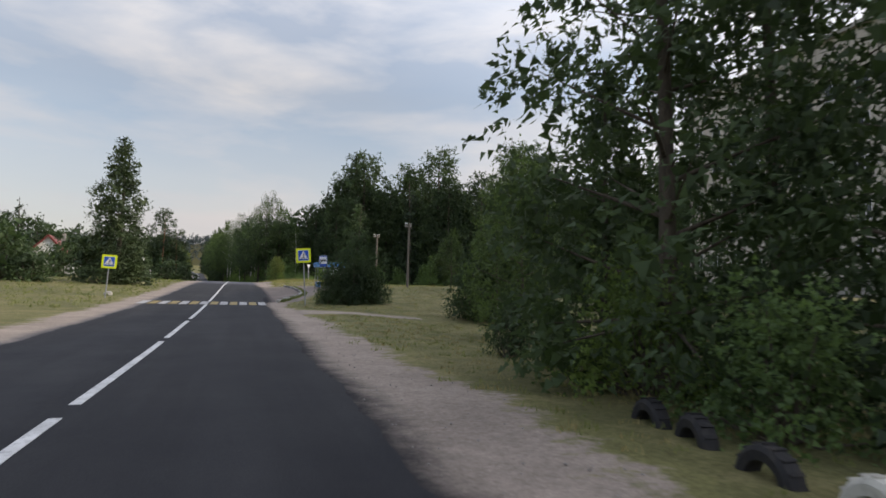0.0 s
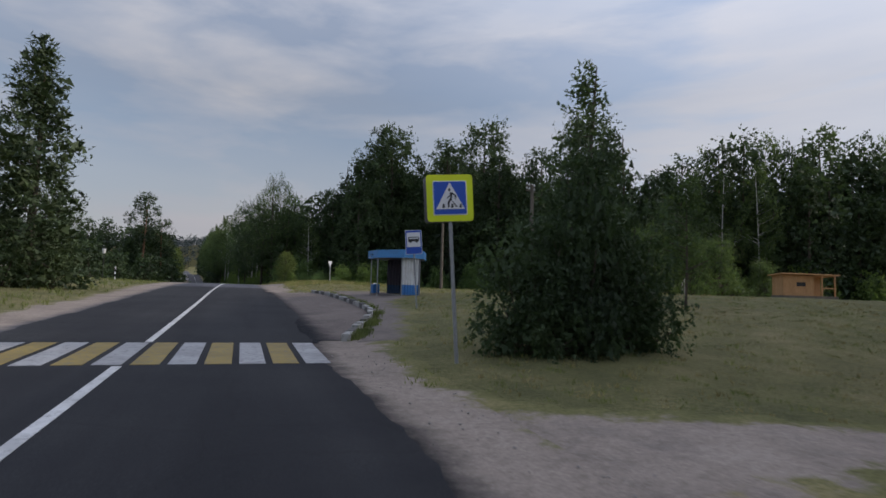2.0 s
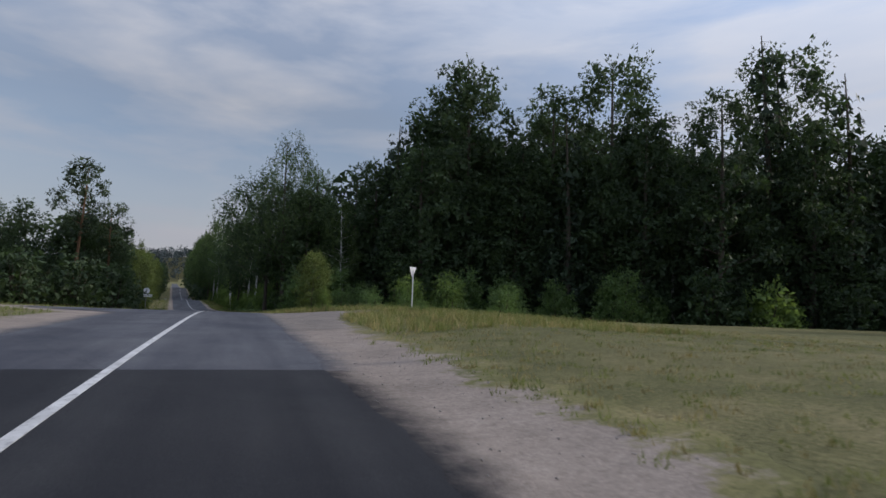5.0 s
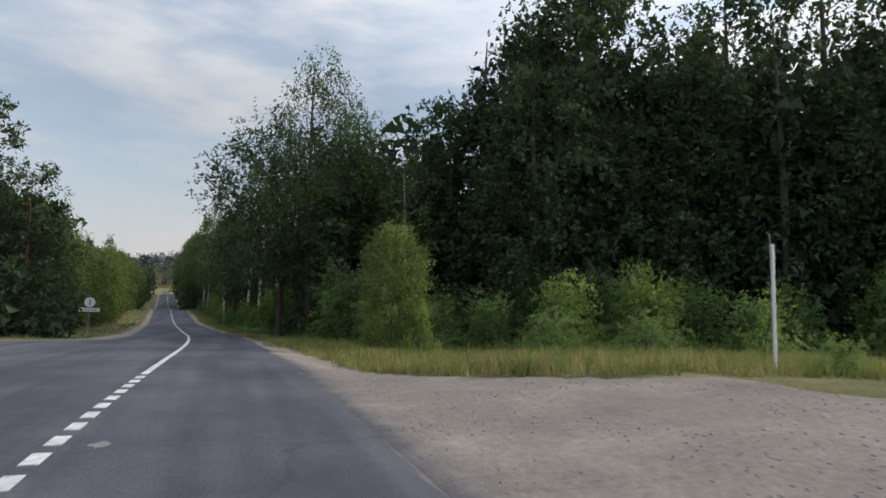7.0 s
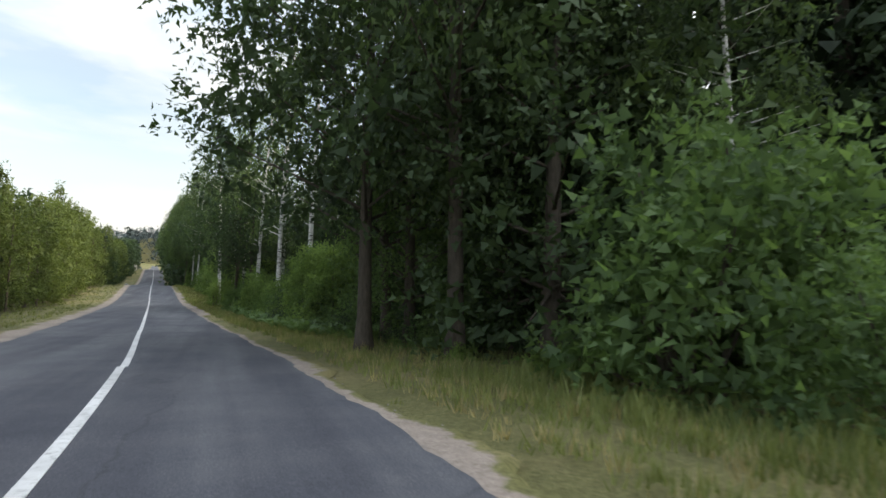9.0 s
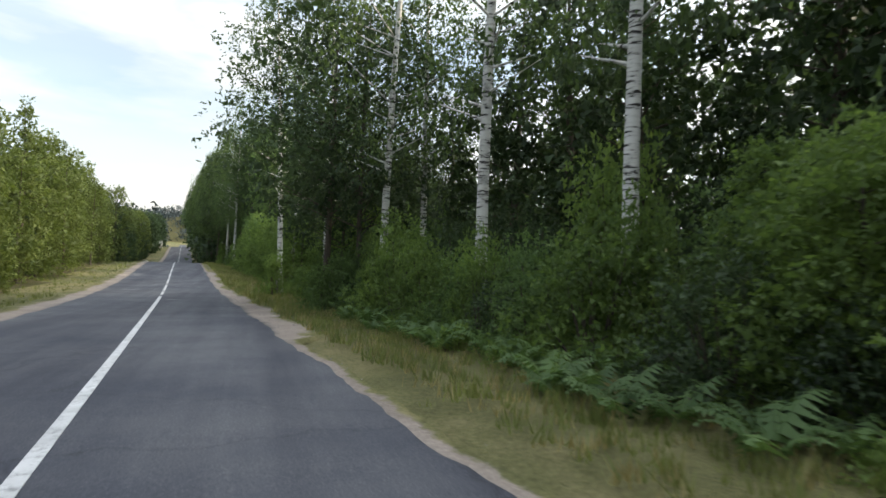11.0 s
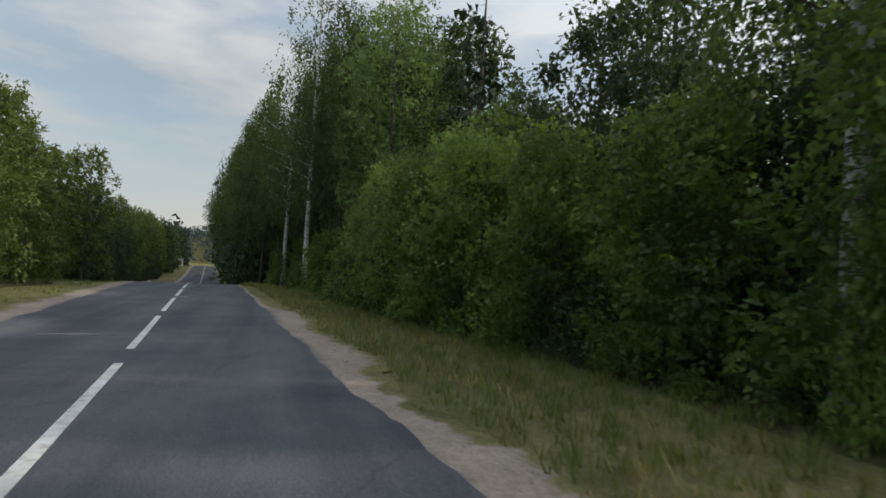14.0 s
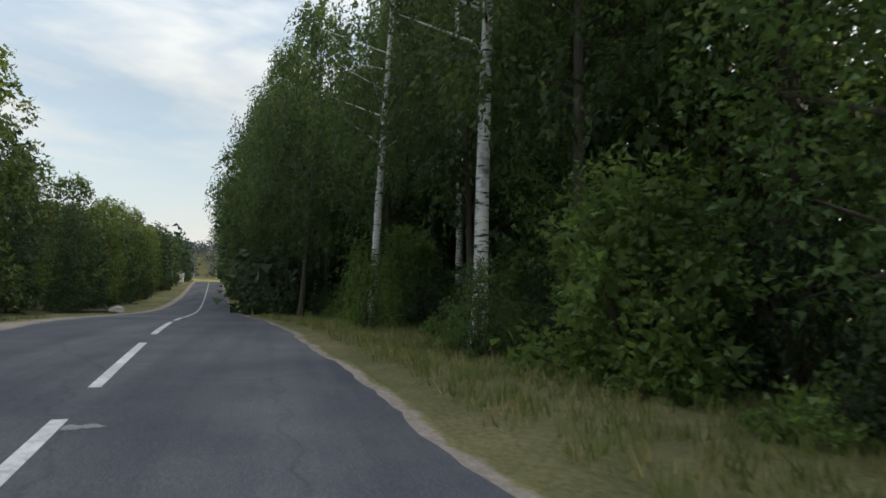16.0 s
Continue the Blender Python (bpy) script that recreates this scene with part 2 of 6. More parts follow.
def asphalt_colour(n, l, tone):
    stone = noise_of(n, l, 55.0, 3.0, 0.7)
    patch = noise_of(n, l, 0.35, 5.0, 0.6)
    wheel = noise_of(n, l, 0.9, 4.0, 0.6, (1.0, 0.05, 1.0))
    rs = ramp_of(n, [(0.3, (0.034 * tone, 0.038 * tone, 0.047 * tone)), (0.55, (0.058 * tone, 0.062 * tone, 0.074 * tone)), (0.8, (0.116 * tone, 0.119 * tone, 0.132 * tone))])
    rp = ramp_of(n, [(0.35, (0.76, 0.76, 0.80)), (0.65, (1.34, 1.28, 1.20))])
    rw = ramp_of(n, [(0.38, (0.80, 0.80, 0.83)), (0.62, (1.26, 1.25, 1.22))])
    l.new(stone.outputs["Fac"], rs.inputs[0]); l.new(patch.outputs["Fac"], rp.inputs[0]); l.new(wheel.outputs["Fac"], rw.inputs[0])
    c = mixed(n, l, 1.0, rs.outputs[0], rp.outputs[0], "MULTIPLY")
    c = mixed(n, l, 1.0, c, rw.outputs[0], "MULTIPLY")
    crack = n.new("ShaderNodeTexVoronoi"); crack.feature = "DISTANCE_TO_EDGE"; crack.inputs["Scale"].default_value = 0.22
    geo = n.new("ShaderNodeNewGeometry"); wob = noise_of(n, l, 1.2, 4.0)
    l.new(mixed(n, l, 0.25, geo.outputs["Position"], wob.outputs["Color"], "LINEAR_LIGHT"), crack.inputs["Vector"])
    rc = ramp_of(n, [(0.0, (0.45, 0.45, 0.45)), (0.006, (1, 1, 1))])
    l.new(crack.outputs["Distance"], rc.inputs[0])
    return mixed(n, l, 0.4, c, rc.outputs[0], "MULTIPLY"), stone.outputs["Fac"]


def asphalt_material(name, tone):
    m, n, l, b = material(name, 0.85, 0.2)
    c, stone = asphalt_colour(n, l, tone)
    l.new(c, b.inputs["Base Color"])
    bumped(n, l, b, stone, 0.35, 0.006)
    return m


ASPHALT = asphalt_material("asphalt_dark", 0.33)
# colour lifted in place of light missing on the forest stretch
ASPHALT_LIFTED = asphalt_material("asphalt_lightened", 1.22)

def turf_colour(n, l):
    big = noise_of(n, l, 0.10, 5.0, 0.6)
    mid = noise_of(n, l, 0.8, 6.0, 0.65)
    fine = noise_of(n, l, 14.0, 4.0, 0.75)
    rb = ramp_of(n, [(0.32, (0.098, 0.104, 0.052)), (0.50, (0.156, 0.152, 0.074)), (0.66, (0.246, 0.212, 0.120))])
    rm = ramp_of(n, [(0.30, (0.082, 0.088, 0.045)), (0.52, (0.150, 0.146, 0.070)), (0.72, (0.280, 0.236, 0.142))])
    rf = ramp_of(n, [(0.25, (0.45, 0.48, 0.40)), (0.75, (1.35, 1.30, 1.20))])
    for s, r in ((big, rb), (mid, rm), (fine, rf)):
        l.new(s.outputs["Fac"], r.inputs[0])
    c = mixed(n, l, 0.5, rb.outputs[0], rm.outputs[0])
    return mixed(n, l, 1.0, c, rf.outputs[0], "MULTIPLY"), fine.outputs["Fac"]


def turf_material():
    m, n, l, b = material("turf", 0.9, 0.15)
    c, fine = turf_colour(n, l)
    l.new(c, b.inputs["Base Color"])
    bumped(n, l, b, fine, 1.0, 0.06)
    return m


TURF = turf_material()


def earth_material(name, big, small, tone):
    """Loose earth that thins out to asphalt on one side (attribute sand) and to turf on the other (attribute turf)."""
    m, n, l, b = material(name, 0.95, 0.1)
    nb = noise_of(n, l, 0.6, 6.0, 0.65); nm = noise_of(n, l, 9.0, 6.0, 0.72); ns = noise_of(n, l, 26.0, 4.0, 0.75)
    rb, rs = ramp_of(n, big), ramp_of(n, small)
    rm = ramp_of(n, [(0.32, (0.78, 0.77, 0.76)), (0.50, (0.98, 0.98, 0.98)), (0.70, (1.14, 1.14, 1.14))])
    l.new(nb.outputs["Fac"], rb.inputs[0]); l.new(ns.outputs["Fac"], rs.inputs[0]); l.new(nm.outputs["Fac"], rm.inputs[0])
    c = mixed(n, l, 1.0, mixed(n, l, 0.32, rb.outputs[0], rs.outputs[0]), rm.outputs[0], "MULTIPLY")
    road_c, _ = asphalt_colour(n, l, tone)
    turf_c, fine = turf_colour(n, l)
    edge = noise_of(n, l, 1.7, 8.0, 0.72)

    def share(attr, lo, hi, sway=1.6):
        a = n.new("ShaderNodeAttribute"); a.attribute_name = attr
        s = n.new("ShaderNodeMath"); s.operation = "MULTIPLY_ADD"; s.inputs[1].default_value = sway; s.inputs[2].default_value = -0.5 * sway
        l.new(edge.outputs["Fac"], s.inputs[0])
        q = n.new("ShaderNodeMath"); q.operation = "ADD"
        l.new(s.outputs[0], q.inputs[0]); l.new(a.outputs["Fac"], q.inputs[1])
        r = n.new("ShaderNodeMapRange"); r.interpolation_type = "SMOOTHSTEP"
        r.inputs["From Min"].default_value, r.inputs["From Max"].default_value = lo, hi
        l.new(q.outputs[0], r.inputs["Value"])
        return r.outputs[0]

    c = mixed(n, l, share("sand", 0.15, 1.10, 1.1), road_c, c)
    c = mixed(n, l, share("turf", 0.36, 0.64), c, turf_c)
    l.new(c, b.inputs["Base Color"])
    bumped(n, l, b, ns.outputs["Fac"], 0.6, 0.014)
    return m


SANDS = [(0.3, (0.180, 0.150, 0.130)), (0.55, (0.275, 0.230, 0.198)), (0.75, (0.350, 0.297, 0.260))], [(0.3, (0.090, 0.078, 0.068)), (0.5, (0.248, 0.210, 0.182)), (0.72, (0.50, 0.43, 0.38))]
GRAVEL = earth_material("sandy_gravel", *SANDS, 1.15)
GRAVEL_TRACK = earth_material("gravel_track", [(0.3, (0.140, 0.122, 0.110)), (0.55, (0.215, 0.186, 0.164)), (0.75, (0.300, 0.260, 0.230))], [(0.3, (0.085, 0.075, 0.068)), (0.5, (0.215, 0.188, 0.168)), (0.72, (0.42, 0.37, 0.335))], 1.15)
GRAVEL_DARK_ROAD = earth_material("sandy_gravel_on_dark_asphalt", *SANDS, 0.34)
DUSTY = earth_material("dusty_bay_asphalt", [(0.3, (0.112, 0.095, 0.089)), (0.7, (0.228, 0.190, 0.170))], [(0.3, (0.068, 0.060, 0.058)), (0.7, (0.225, 0.192, 0.176))], 0.34)
DIRT = earth_material("trodden_dirt", [(0.3, (0.120, 0.105, 0.098)), (0.7, (0.215, 0.185, 0.168))], [(0.3, (0.080, 0.070, 0.062)), (0.7, (0.260, 0.222, 0.200))], 0.6)
LITTER = two_scale("forest_floor", [(0.3, (0.045, 0.055, 0.020)), (0.7, (0.095, 0.085, 0.040))], [(0.3, (0.03, 0.035, 0.015)), (0.7, (0.12, 0.10, 0.05))], 0.6, 8.0, 0.95, 0.1, bump=0.9, depth=0.05)


def marking_material(name, colour, hole):
    m, n, l, b = material(name, 0.6, 0.3)
    worn = noise_of(n, l, 9.0, 7.0, 0.75)
    wide = noise_of(n, l, 1.3, 4.0, 0.6)
    r = ramp_of(n, [(0.50, (0, 0, 0)), (hole, (1, 1, 1))])
    rw = ramp_of(n, [(0.35, (0.72, 0.72, 0.72)), (0.65, (1.05, 1.05, 1.05))])
    l.new(worn.outputs["Fac"], r.inputs[0]); l.new(wide.outputs["Fac"], rw.inputs[0])
    c = mixed(n, l, 1.0, colour, rw.outputs[0], "MULTIPLY")
    l.new(mixed(n, l, r.outputs[0], c, (0.11, 0.11, 0.115)), b.inputs["Base Color"])
    return m


PAINT_WHITE = marking_material("road_paint_white", (0.60, 0.60, 0.60), 0.74)
WORN_PALE = two_scale("pale_worn_asphalt", [(0.35, (0.12, 0.12, 0.125)), (0.65, (0.26, 0.26, 0.265))], [(0.3, (0.10, 0.10, 0.105)), (0.7, (0.30, 0.30, 0.30))], 3.0, 40.0, 0.85, 0.2, bump=0.3, depth=0.004)
PAINT_YELLOW = marking_material("road_paint_yellow", (0.27, 0.195, 0.050), 0.70)
PAINT_STRIPE = marking_material("road_paint_stripe", (0.36, 0.36, 0.37), 0.70)
STEEL = plain_worn("galvanised_steel", (0.30, 0.31, 0.33), 0.5, 0.5, 0.6, 0.4, 5.0)
SIGN_BACK = plain_worn("sign_back_grey", (0.17, 0.17, 0.19), 0.55, 0.4, 0.2, 0.3, 4.0)
SIGN_YELLOW = plain_worn("sign_yellow", (0.62, 0.72, 0.015), 0.45, 0.4, 0.0, 0.10, 5.0, (0.3, 0.32, 0.05))
SIGN_BLUE = plain_worn("sign_blue", (0.012, 0.075, 0.42), 0.4, 0.45, 0.0, 0.12, 5.0, (0.05, 0.08, 0.2))
SIGN_WHITE = plain_worn("sign_white", (0.66, 0.67, 0.69), 0.45, 0.4, 0.0, 0.15, 6.0, (0.4, 0.4, 0.38))
SIGN_BLACK = plain_worn("sign_black", (0.018, 0.018, 0.02), 0.5, 0.4, 0.0, 0.1, 6.0)
BLUE_ROOF = plain_worn("blue_painted_fascia", (0.075, 0.255, 0.53), 0.55, 0.35, 0.0, 0.55, 3.0, (0.09, 0.16, 0.27))
BLUE_LOW = plain_worn("blue_painted_sheet", (0.045, 0.19, 0.48), 0.5, 0.4, 0.0, 0.4, 4.0, (0.10, 0.15, 0.22))
WHITE_SHEET = plain_worn("white_painted_sheet", (0.60, 0.61, 0.62), 0.5, 0.4, 0.0, 0.45, 3.0, (0.33, 0.28, 0.22))
# inner sheets, darker than the white and blue outer ones
DARK_SHEET = plain_worn("dark_inner_sheet", (0.105, 0.095, 0.12), 0.6, 0.3, 0.0, 0.4, 3.0)
INNER_BLUE = plain_worn("dark_blue_inner_sheet", (0.05, 0.10, 0.19), 0.6, 0.3, 0.0, 0.4, 3.0)
KERB_WHITE = plain_worn("whitewashed_concrete", (0.33, 0.33, 0.32), 0.9, 0.2, 0.0, 1.0, 7.0, (0.15, 0.13, 0.11))
KERB_DARK = plain_worn("dark_painted_concrete", (0.095, 0.092, 0.092), 0.9, 0.2, 0.0, 1.0, 7.0, (0.20, 0.18, 0.15))
CONCRETE = two_scale("concrete", [(0.3, (0.22, 0.21, 0.19)), (0.7, (0.34, 0.33, 0.30))], [(0.3, (0.20, 0.19, 0.17)), (0.7, (0.38, 0.36, 0.33))], 0.8, 12.0, 0.9, 0.2, bump=0.4)
PANEL = two_scale("building_panel", [(0.3, (0.42, 0.38, 0.33)), (0.7, (0.52, 0.48, 0.42))], [(0.3, (0.40, 0.36, 0.31)), (0.7, (0.55, 0.51, 0.45))], 0.25, 6.0, 0.9, 0.2, bump=0.2)
WOOD_RAW = two_scale("raw_pine_boards", [(0.3, (0.36, 0.19, 0.085)), (0.7, (0.52, 0.30, 0.15))], [(0.3, (0.30, 0.16, 0.07)), (0.7, (0.55, 0.33, 0.17))], 1.5, 10.0, 0.75, 0.25, bump=0.3, stretch=(1, 1, 0.2))
WOOD_GREY = two_scale("weathered_pole_wood", [(0.3, (0.10, 0.085, 0.07)), (0.7, (0.19, 0.165, 0.14))], [(0.3, (0.07, 0.06, 0.05)), (0.7, (0.22, 0.19, 0.16))], 1.5, 14.0, 0.9, 0.2, bump=0.5, stretch=(1, 1, 0.15))
RUBBER = plain_worn("old_tyre_rubber", (0.016, 0.016, 0.018), 0.75, 0.3, 0.0, 0.3, 8.0)
TYRE_WHITE = plain_worn("whitewashed_tyre", (0.45, 0.44, 0.40), 0.85, 0.2, 0.0, 0.8, 8.0)
ROOF_RED = plain_worn("red_sheet_roof", (0.16, 0.035, 0.03), 0.6, 0.3, 0.0, 0.4, 2.0)
PLASTER = two_scale("white_plaster", [(0.3, (0.60, 0.59, 0.56)), (0.7, (0.72, 0.71, 0.68))], [(0.3, (0.55, 0.54, 0.51)), (0.7, (0.76, 0.75, 0.72))], 0.6, 10.0, 0.85, 0.2, bump=0.2)
STONE = two_scale("boulder_stone", [(0.3, (0.28, 0.27, 0.25)), (0.7, (0.48, 0.46, 0.43))], [(0.3, (0.20, 0.19, 0.18)), (0.7, (0.50, 0.48, 0.45))], 2.0, 18.0, 0.9, 0.2, bump=0.7, depth=0.02)
GRIT = two_scale("grey_grit", [(0.3, (0.15, 0.14, 0.135)), (0.7, (0.30, 0.28, 0.265))], [(0.3, (0.12, 0.115, 0.11)), (0.7, (0.32, 0.30, 0.285))], 3.0, 20.0, 0.9, 0.2, bump=0.3)
PORCELAIN = plain_worn("insulator_white", (0.72, 0.72, 0.72), 0.25, 0.5, 0.0, 0.1)
WHITEWASH = plain_worn("trunk_whitewash", (0.60, 0.59, 0.55), 0.9, 0.2, 0.0, 0.6, 6.0)


def glass_material():
    m, n, l, b = material("window_glass", 0.06, 0.5)
    b.inputs["Base Color"].default_value = (0.03, 0.035, 0.04, 1)
    return m


GLASS = glass_material()

# ---- helpers for meshes ----


def mesh_of(name, verts, faces, mats, index=None, smooth=False):
    me = bpy.data.meshes.new(name)
    me.from_pydata([tuple(v) for v in np.asarray(verts).tolist()], [], [tuple(f) for f in faces])
    for m in mats if isinstance(mats, (list, tuple)) else [mats]:
        me.materials.append(m)
    if index is not None:
        me.polygons.foreach_set("material_index", np.asarray(index, np.int32))
    if smooth:
        me.polygons.foreach_set("use_smooth", np.ones(len(me.polygons), bool))
    me.update()
    return me


def part(name, shape, mat=None, parent=None, label=""):
    """Links a bmesh, or a finished mesh, as one mesh object under a thing or a part."""
    if isinstance(shape, bmesh.types.BMesh):
        me = bpy.data.meshes.new(name)
        shape.to_mesh(me)
        shape.free()
        me.materials.append(mat)
    else:
        me = shape
    ob = new(name, me)
    ob.parent = parent
    return tagged(ob, label)


def thing(name, m, label, category, group="", kind=""):
    ob = new(name)
    ob.empty_display_size = 0.2
    ob.matrix_basis = m
    return tagged(ob, label, category, group, kind)


def box(bm, x0, x1, y0, y1, z0, z1, bevel=0.0, m=None):
    start = set(bm.verts)
    r = bmesh.ops.create_cube(bm, size=1.0)
    vs = r["verts"]
    for v in vs:
        v.co = Vector(((x0 + x1) / 2 + v.co.x * (x1 - x0), (y0 + y1) / 2 + v.co.y * (y1 - y0), (z0 + z1) / 2 + v.co.z * (z1 - z0)))
    if bevel:
        es = list({e for v in vs for e in v.link_edges})
        bmesh.ops.bevel(bm, geom=es, offset=bevel, segments=2, affect="EDGES", profile=0.6)
    if m is not None:
        for v in set(bm.verts) - start:
            v.co = m @ v.co
    return bm


def boxed(*args, **kw):
    return box(bmesh.new(), *args, **kw)


def rod(bm, p0, p1, r0, r1=None, sides=10):
    p0, p1 = Vector(p0), Vector(p1)
    r1 = r0 if r1 is None else r1
    d = (p1 - p0)
    q = d.to_track_quat("Z", "Y").to_matrix().to_4x4()
    mat = Matrix.Translation((p0 + p1) / 2) @ q
    bmesh.ops.create_cone(bm, cap_ends=True, cap_tris=False, segments=sides, radius1=r0, radius2=r1, depth=d.length, matrix=mat)
    return bm


def rodded(*args, **kw):
    return rod(bmesh.new(), *args, **kw)


def prism(bm, pts, y0, y1):
    """A flat outline in x and z, thick from y0 to y1."""
    a = [bm.verts.new((x, y0, z)) for x, z in pts]
    b = [bm.verts.new((x, y1, z)) for x, z in pts]
    bm.faces.new(a)
    bm.faces.new(b[::-1])
    for i in range(len(pts)):
        j = (i + 1) % len(pts)
        bm.faces.new((a[j], a[i], b[i], b[j]))
    bmesh.ops.recalc_face_normals(bm, faces=bm.faces)
    return bm


def rounded_rect(w, h, r, n=5):
    pts = []
    for cx, cz, a0 in ((w / 2 - r, h / 2 - r, 0), (-w / 2 + r, h / 2 - r, 90), (-w / 2 + r, -h / 2 + r, 180), (w / 2 - r, -h / 2 + r, 270)):
        for i in range(n):
            a = radians(a0 + 90 * i / (n - 1))
            pts.append((cx + r * math.cos(a), cz + r * math.sin(a)))
    return pts


# ---- the lie of the land ----
ROAD_Y = np.array([-60.0, -16.2, 0, 16.2, 32.4, 48.6, 64.8, 81.0, 97.2, 113.4, 129.6, 145.8, 162.0, 178.2, 194.4, 210.6, 229.0, 246.2, 262.0, 280.0, 300.0, 320.0, 340.0, 360.0, 380.0, 400.0, 460.0, 864.0, 1080.0, 1500.0])
ROAD_Z = np.array([0.0, 0.0, 0.0, 0.0, 0.23, 0.67, 1.19, 1.57, 1.75, 1.49, 1.19, 0.87, 0.65, 0.53, 0.78, 1.39, 1.96, 1.78, 1.62, 1.75, 2.4, 3.3, 4.6, 5.9, 6.9, 7.4, 8.2, 19.3, 29.8, 39.8])
ROAD_M = np.gradient(ROAD_Z, ROAD_Y)


def road_z(y):
    y = np.clip(np.asarray(y, float), ROAD_Y[0], ROAD_Y[-1])
    j = np.clip(np.searchsorted(ROAD_Y, y) - 1, 0, len(ROAD_Y) - 2)
    h = ROAD_Y[j + 1] - ROAD_Y[j]
    u = (y - ROAD_Y[j]) / h
    return ((2 * u**3 - 3 * u**2 + 1) * ROAD_Z[j] + (u**3 - 2 * u**2 + u) * h * ROAD_M[j]
            + (-2 * u**3 + 3 * u**2) * ROAD_Z[j + 1] + (u**3 - u**2) * h * ROAD_M[j + 1])


def smooth01(v):
    v = np.clip(v, 0, 1)
    return v * v * (3 - 2 * v)


def ripple(x, y):
    return (np.sin(x * 0.61 + 1.3 * np.sin(y * 0.23)) * np.sin(y * 0.47 + 0.9 * np.sin(x * 0.31))) * 0.5 + np.sin(x * 1.7 + y * 1.1) * np.sin(y * 1.9 - x * 0.7) * 0.2


def land_z(x, y):
    """Height of the ground: level with the road near it, a low bank on the meadow side, a wooded ridge far ahead."""
    x, y = np.asarray(x, float), np.asarray(y, float)
    near = 1 - smooth01((y - 97) / 12)
    z = road_z(y) + near * 0.45 * np.clip((x - 4.0) / 5.0, 0, 1) * smooth01((y - 28) / 12) - 0.4 * smooth01((x - 6) / 6) * (1 - smooth01((y - 26) / 14))
    # the meadow lies level while the road climbs past it
    z = z + near * smooth01((x - 9) / 14) * smooth01((y - 30) / 20) * (1.75 - z)
    z = z + near * 0.30 * smooth01((-x - 6) / 12) * smooth01((y - 30) / 30)
    wood = smooth01((y - 118) / 14)
    z = z - 0.16 * smooth01((x - 4.5) / 4) * smooth01((y - 101) / 8) * (1 - wood)
    z = z + wood * (-0.12 * smooth01((np.abs(x) - 4.0) / 1.5) + 0.5 * smooth01((np.abs(x) - 7) / 10))
    ridge = smooth01((y - 850) / 150)
    z = z + ridge * (30 + 5 * np.sin(x * 0.011 + 0.8) + 4 * np.sin(x * 0.027))
    off = smooth01((np.abs(x) - 5.5) / 3)
    return z + off * 0.06 * ripple(x, y)


def shares(me, sand, turf):
    """How much loose sand and how much turf covers the sheet, point by point."""
    for key, val in (("sand", sand), ("turf", turf)):
        me.attributes.new(key, "FLOAT", "POINT").data.foreach_set("value", np.ascontiguousarray(val, np.float32).ravel())


def strip(name, xs_of, ys, lift, mat, z_of=None, across=None):
    """A sheet along the road: xs_of(y) gives its x values across."""
    rows = [np.asarray(xs_of(y), float) for y in ys]
    k = len(rows[0])
    X = np.array(rows)
    Y = np.repeat(np.asarray(ys, float)[:, None], k, 1)
    Z = (z_of or land_z)(X, Y) + lift
    v = bent_rows(np.stack([X, Y, Z], -1))
    f = [(i * k + j, i * k + j + 1, (i + 1) * k + j + 1, (i + 1) * k + j) for i in range(len(ys) - 1) for j in range(k - 1)]
    me = mesh_of(name, v, f, mat, smooth=True)
    if across is not None:
        u = np.repeat(across[None, :], len(ys), 0)
        shares(me, 3.4 * u + 0.02, (u - 0.42) / 0.58)
        # the outer edge dips into the turf
        for k in np.flatnonzero((u > 0.99).ravel()).tolist():
            me.vertices[k].co.z -= 0.09
    return me


def ragged(y, seed, amp=1.0):
    return amp * (0.5 * math.sin(y * 0.83 + seed) + 0.3 * math.sin(y * 2.1 + seed * 2.3) + 0.2 * math.sin(y * 4.9 + seed * 3.7) + 0.16 * math.sin(y * 11.3 + seed * 5.1))


# Ground: one sheet to the horizon, turf in the open, litter under the woods
gx = np.concatenate([[-2500, -1200, -600, -300, -180, -110], np.arange(-80, -32, 5.5), np.arange(-32, 20, 0.9), np.arange(20, 90, 4.5), [110, 150, 200, 300, 600, 1200, 2500]])
gy = np.concatenate([[-1500, -600, -250, -120, -70], np.arange(-45, 270, 1.5), np.arange(272, 470, 6), np.arange(480, 1100, 15), [1150, 1300, 1600, 2400, 3500]])
GX, GY = np.meshgrid(gx, gy)
RX, RY = unbend(GX, GY)
GZ = land_z(RX, RY) - 0.10 * (np.abs(RX) < 4.2) - 0.03 * (np.abs(RX) < 9)
nv, nh = len(gy), len(gx)
g_faces = [(i * nh + j, i * nh + j + 1, (i + 1) * nh + j + 1, (i + 1) * nh + j) for i in range(nv - 1) for j in range(nh - 1)]
cx = (RX[:-1, :-1] + RX[1:, 1:]) / 2
cy = (RY[:-1, :-1] + RY[1:, 1:]) / 2
wooded = ((np.abs(cx) > 7.5) & (cy > 128) & (cy < 560)) | (cy > 880)
ground = part("ground", mesh_of("ground", np.stack([GX, GY, GZ], -1).reshape(-1, 3), g_faces, [TURF, LITTER], wooded.ravel().astype(int), smooth=True))
tagged(ground, "dry summer turf and forest floor", "ground", kind="structure")


# Asphalt carriageway, ragged at its edges, flared to both sides at the junction
def flare(y, y0, y1, reach):
    return reach * smooth01((y - y0) / 6) * (1 - smooth01((y - y1) / 6))


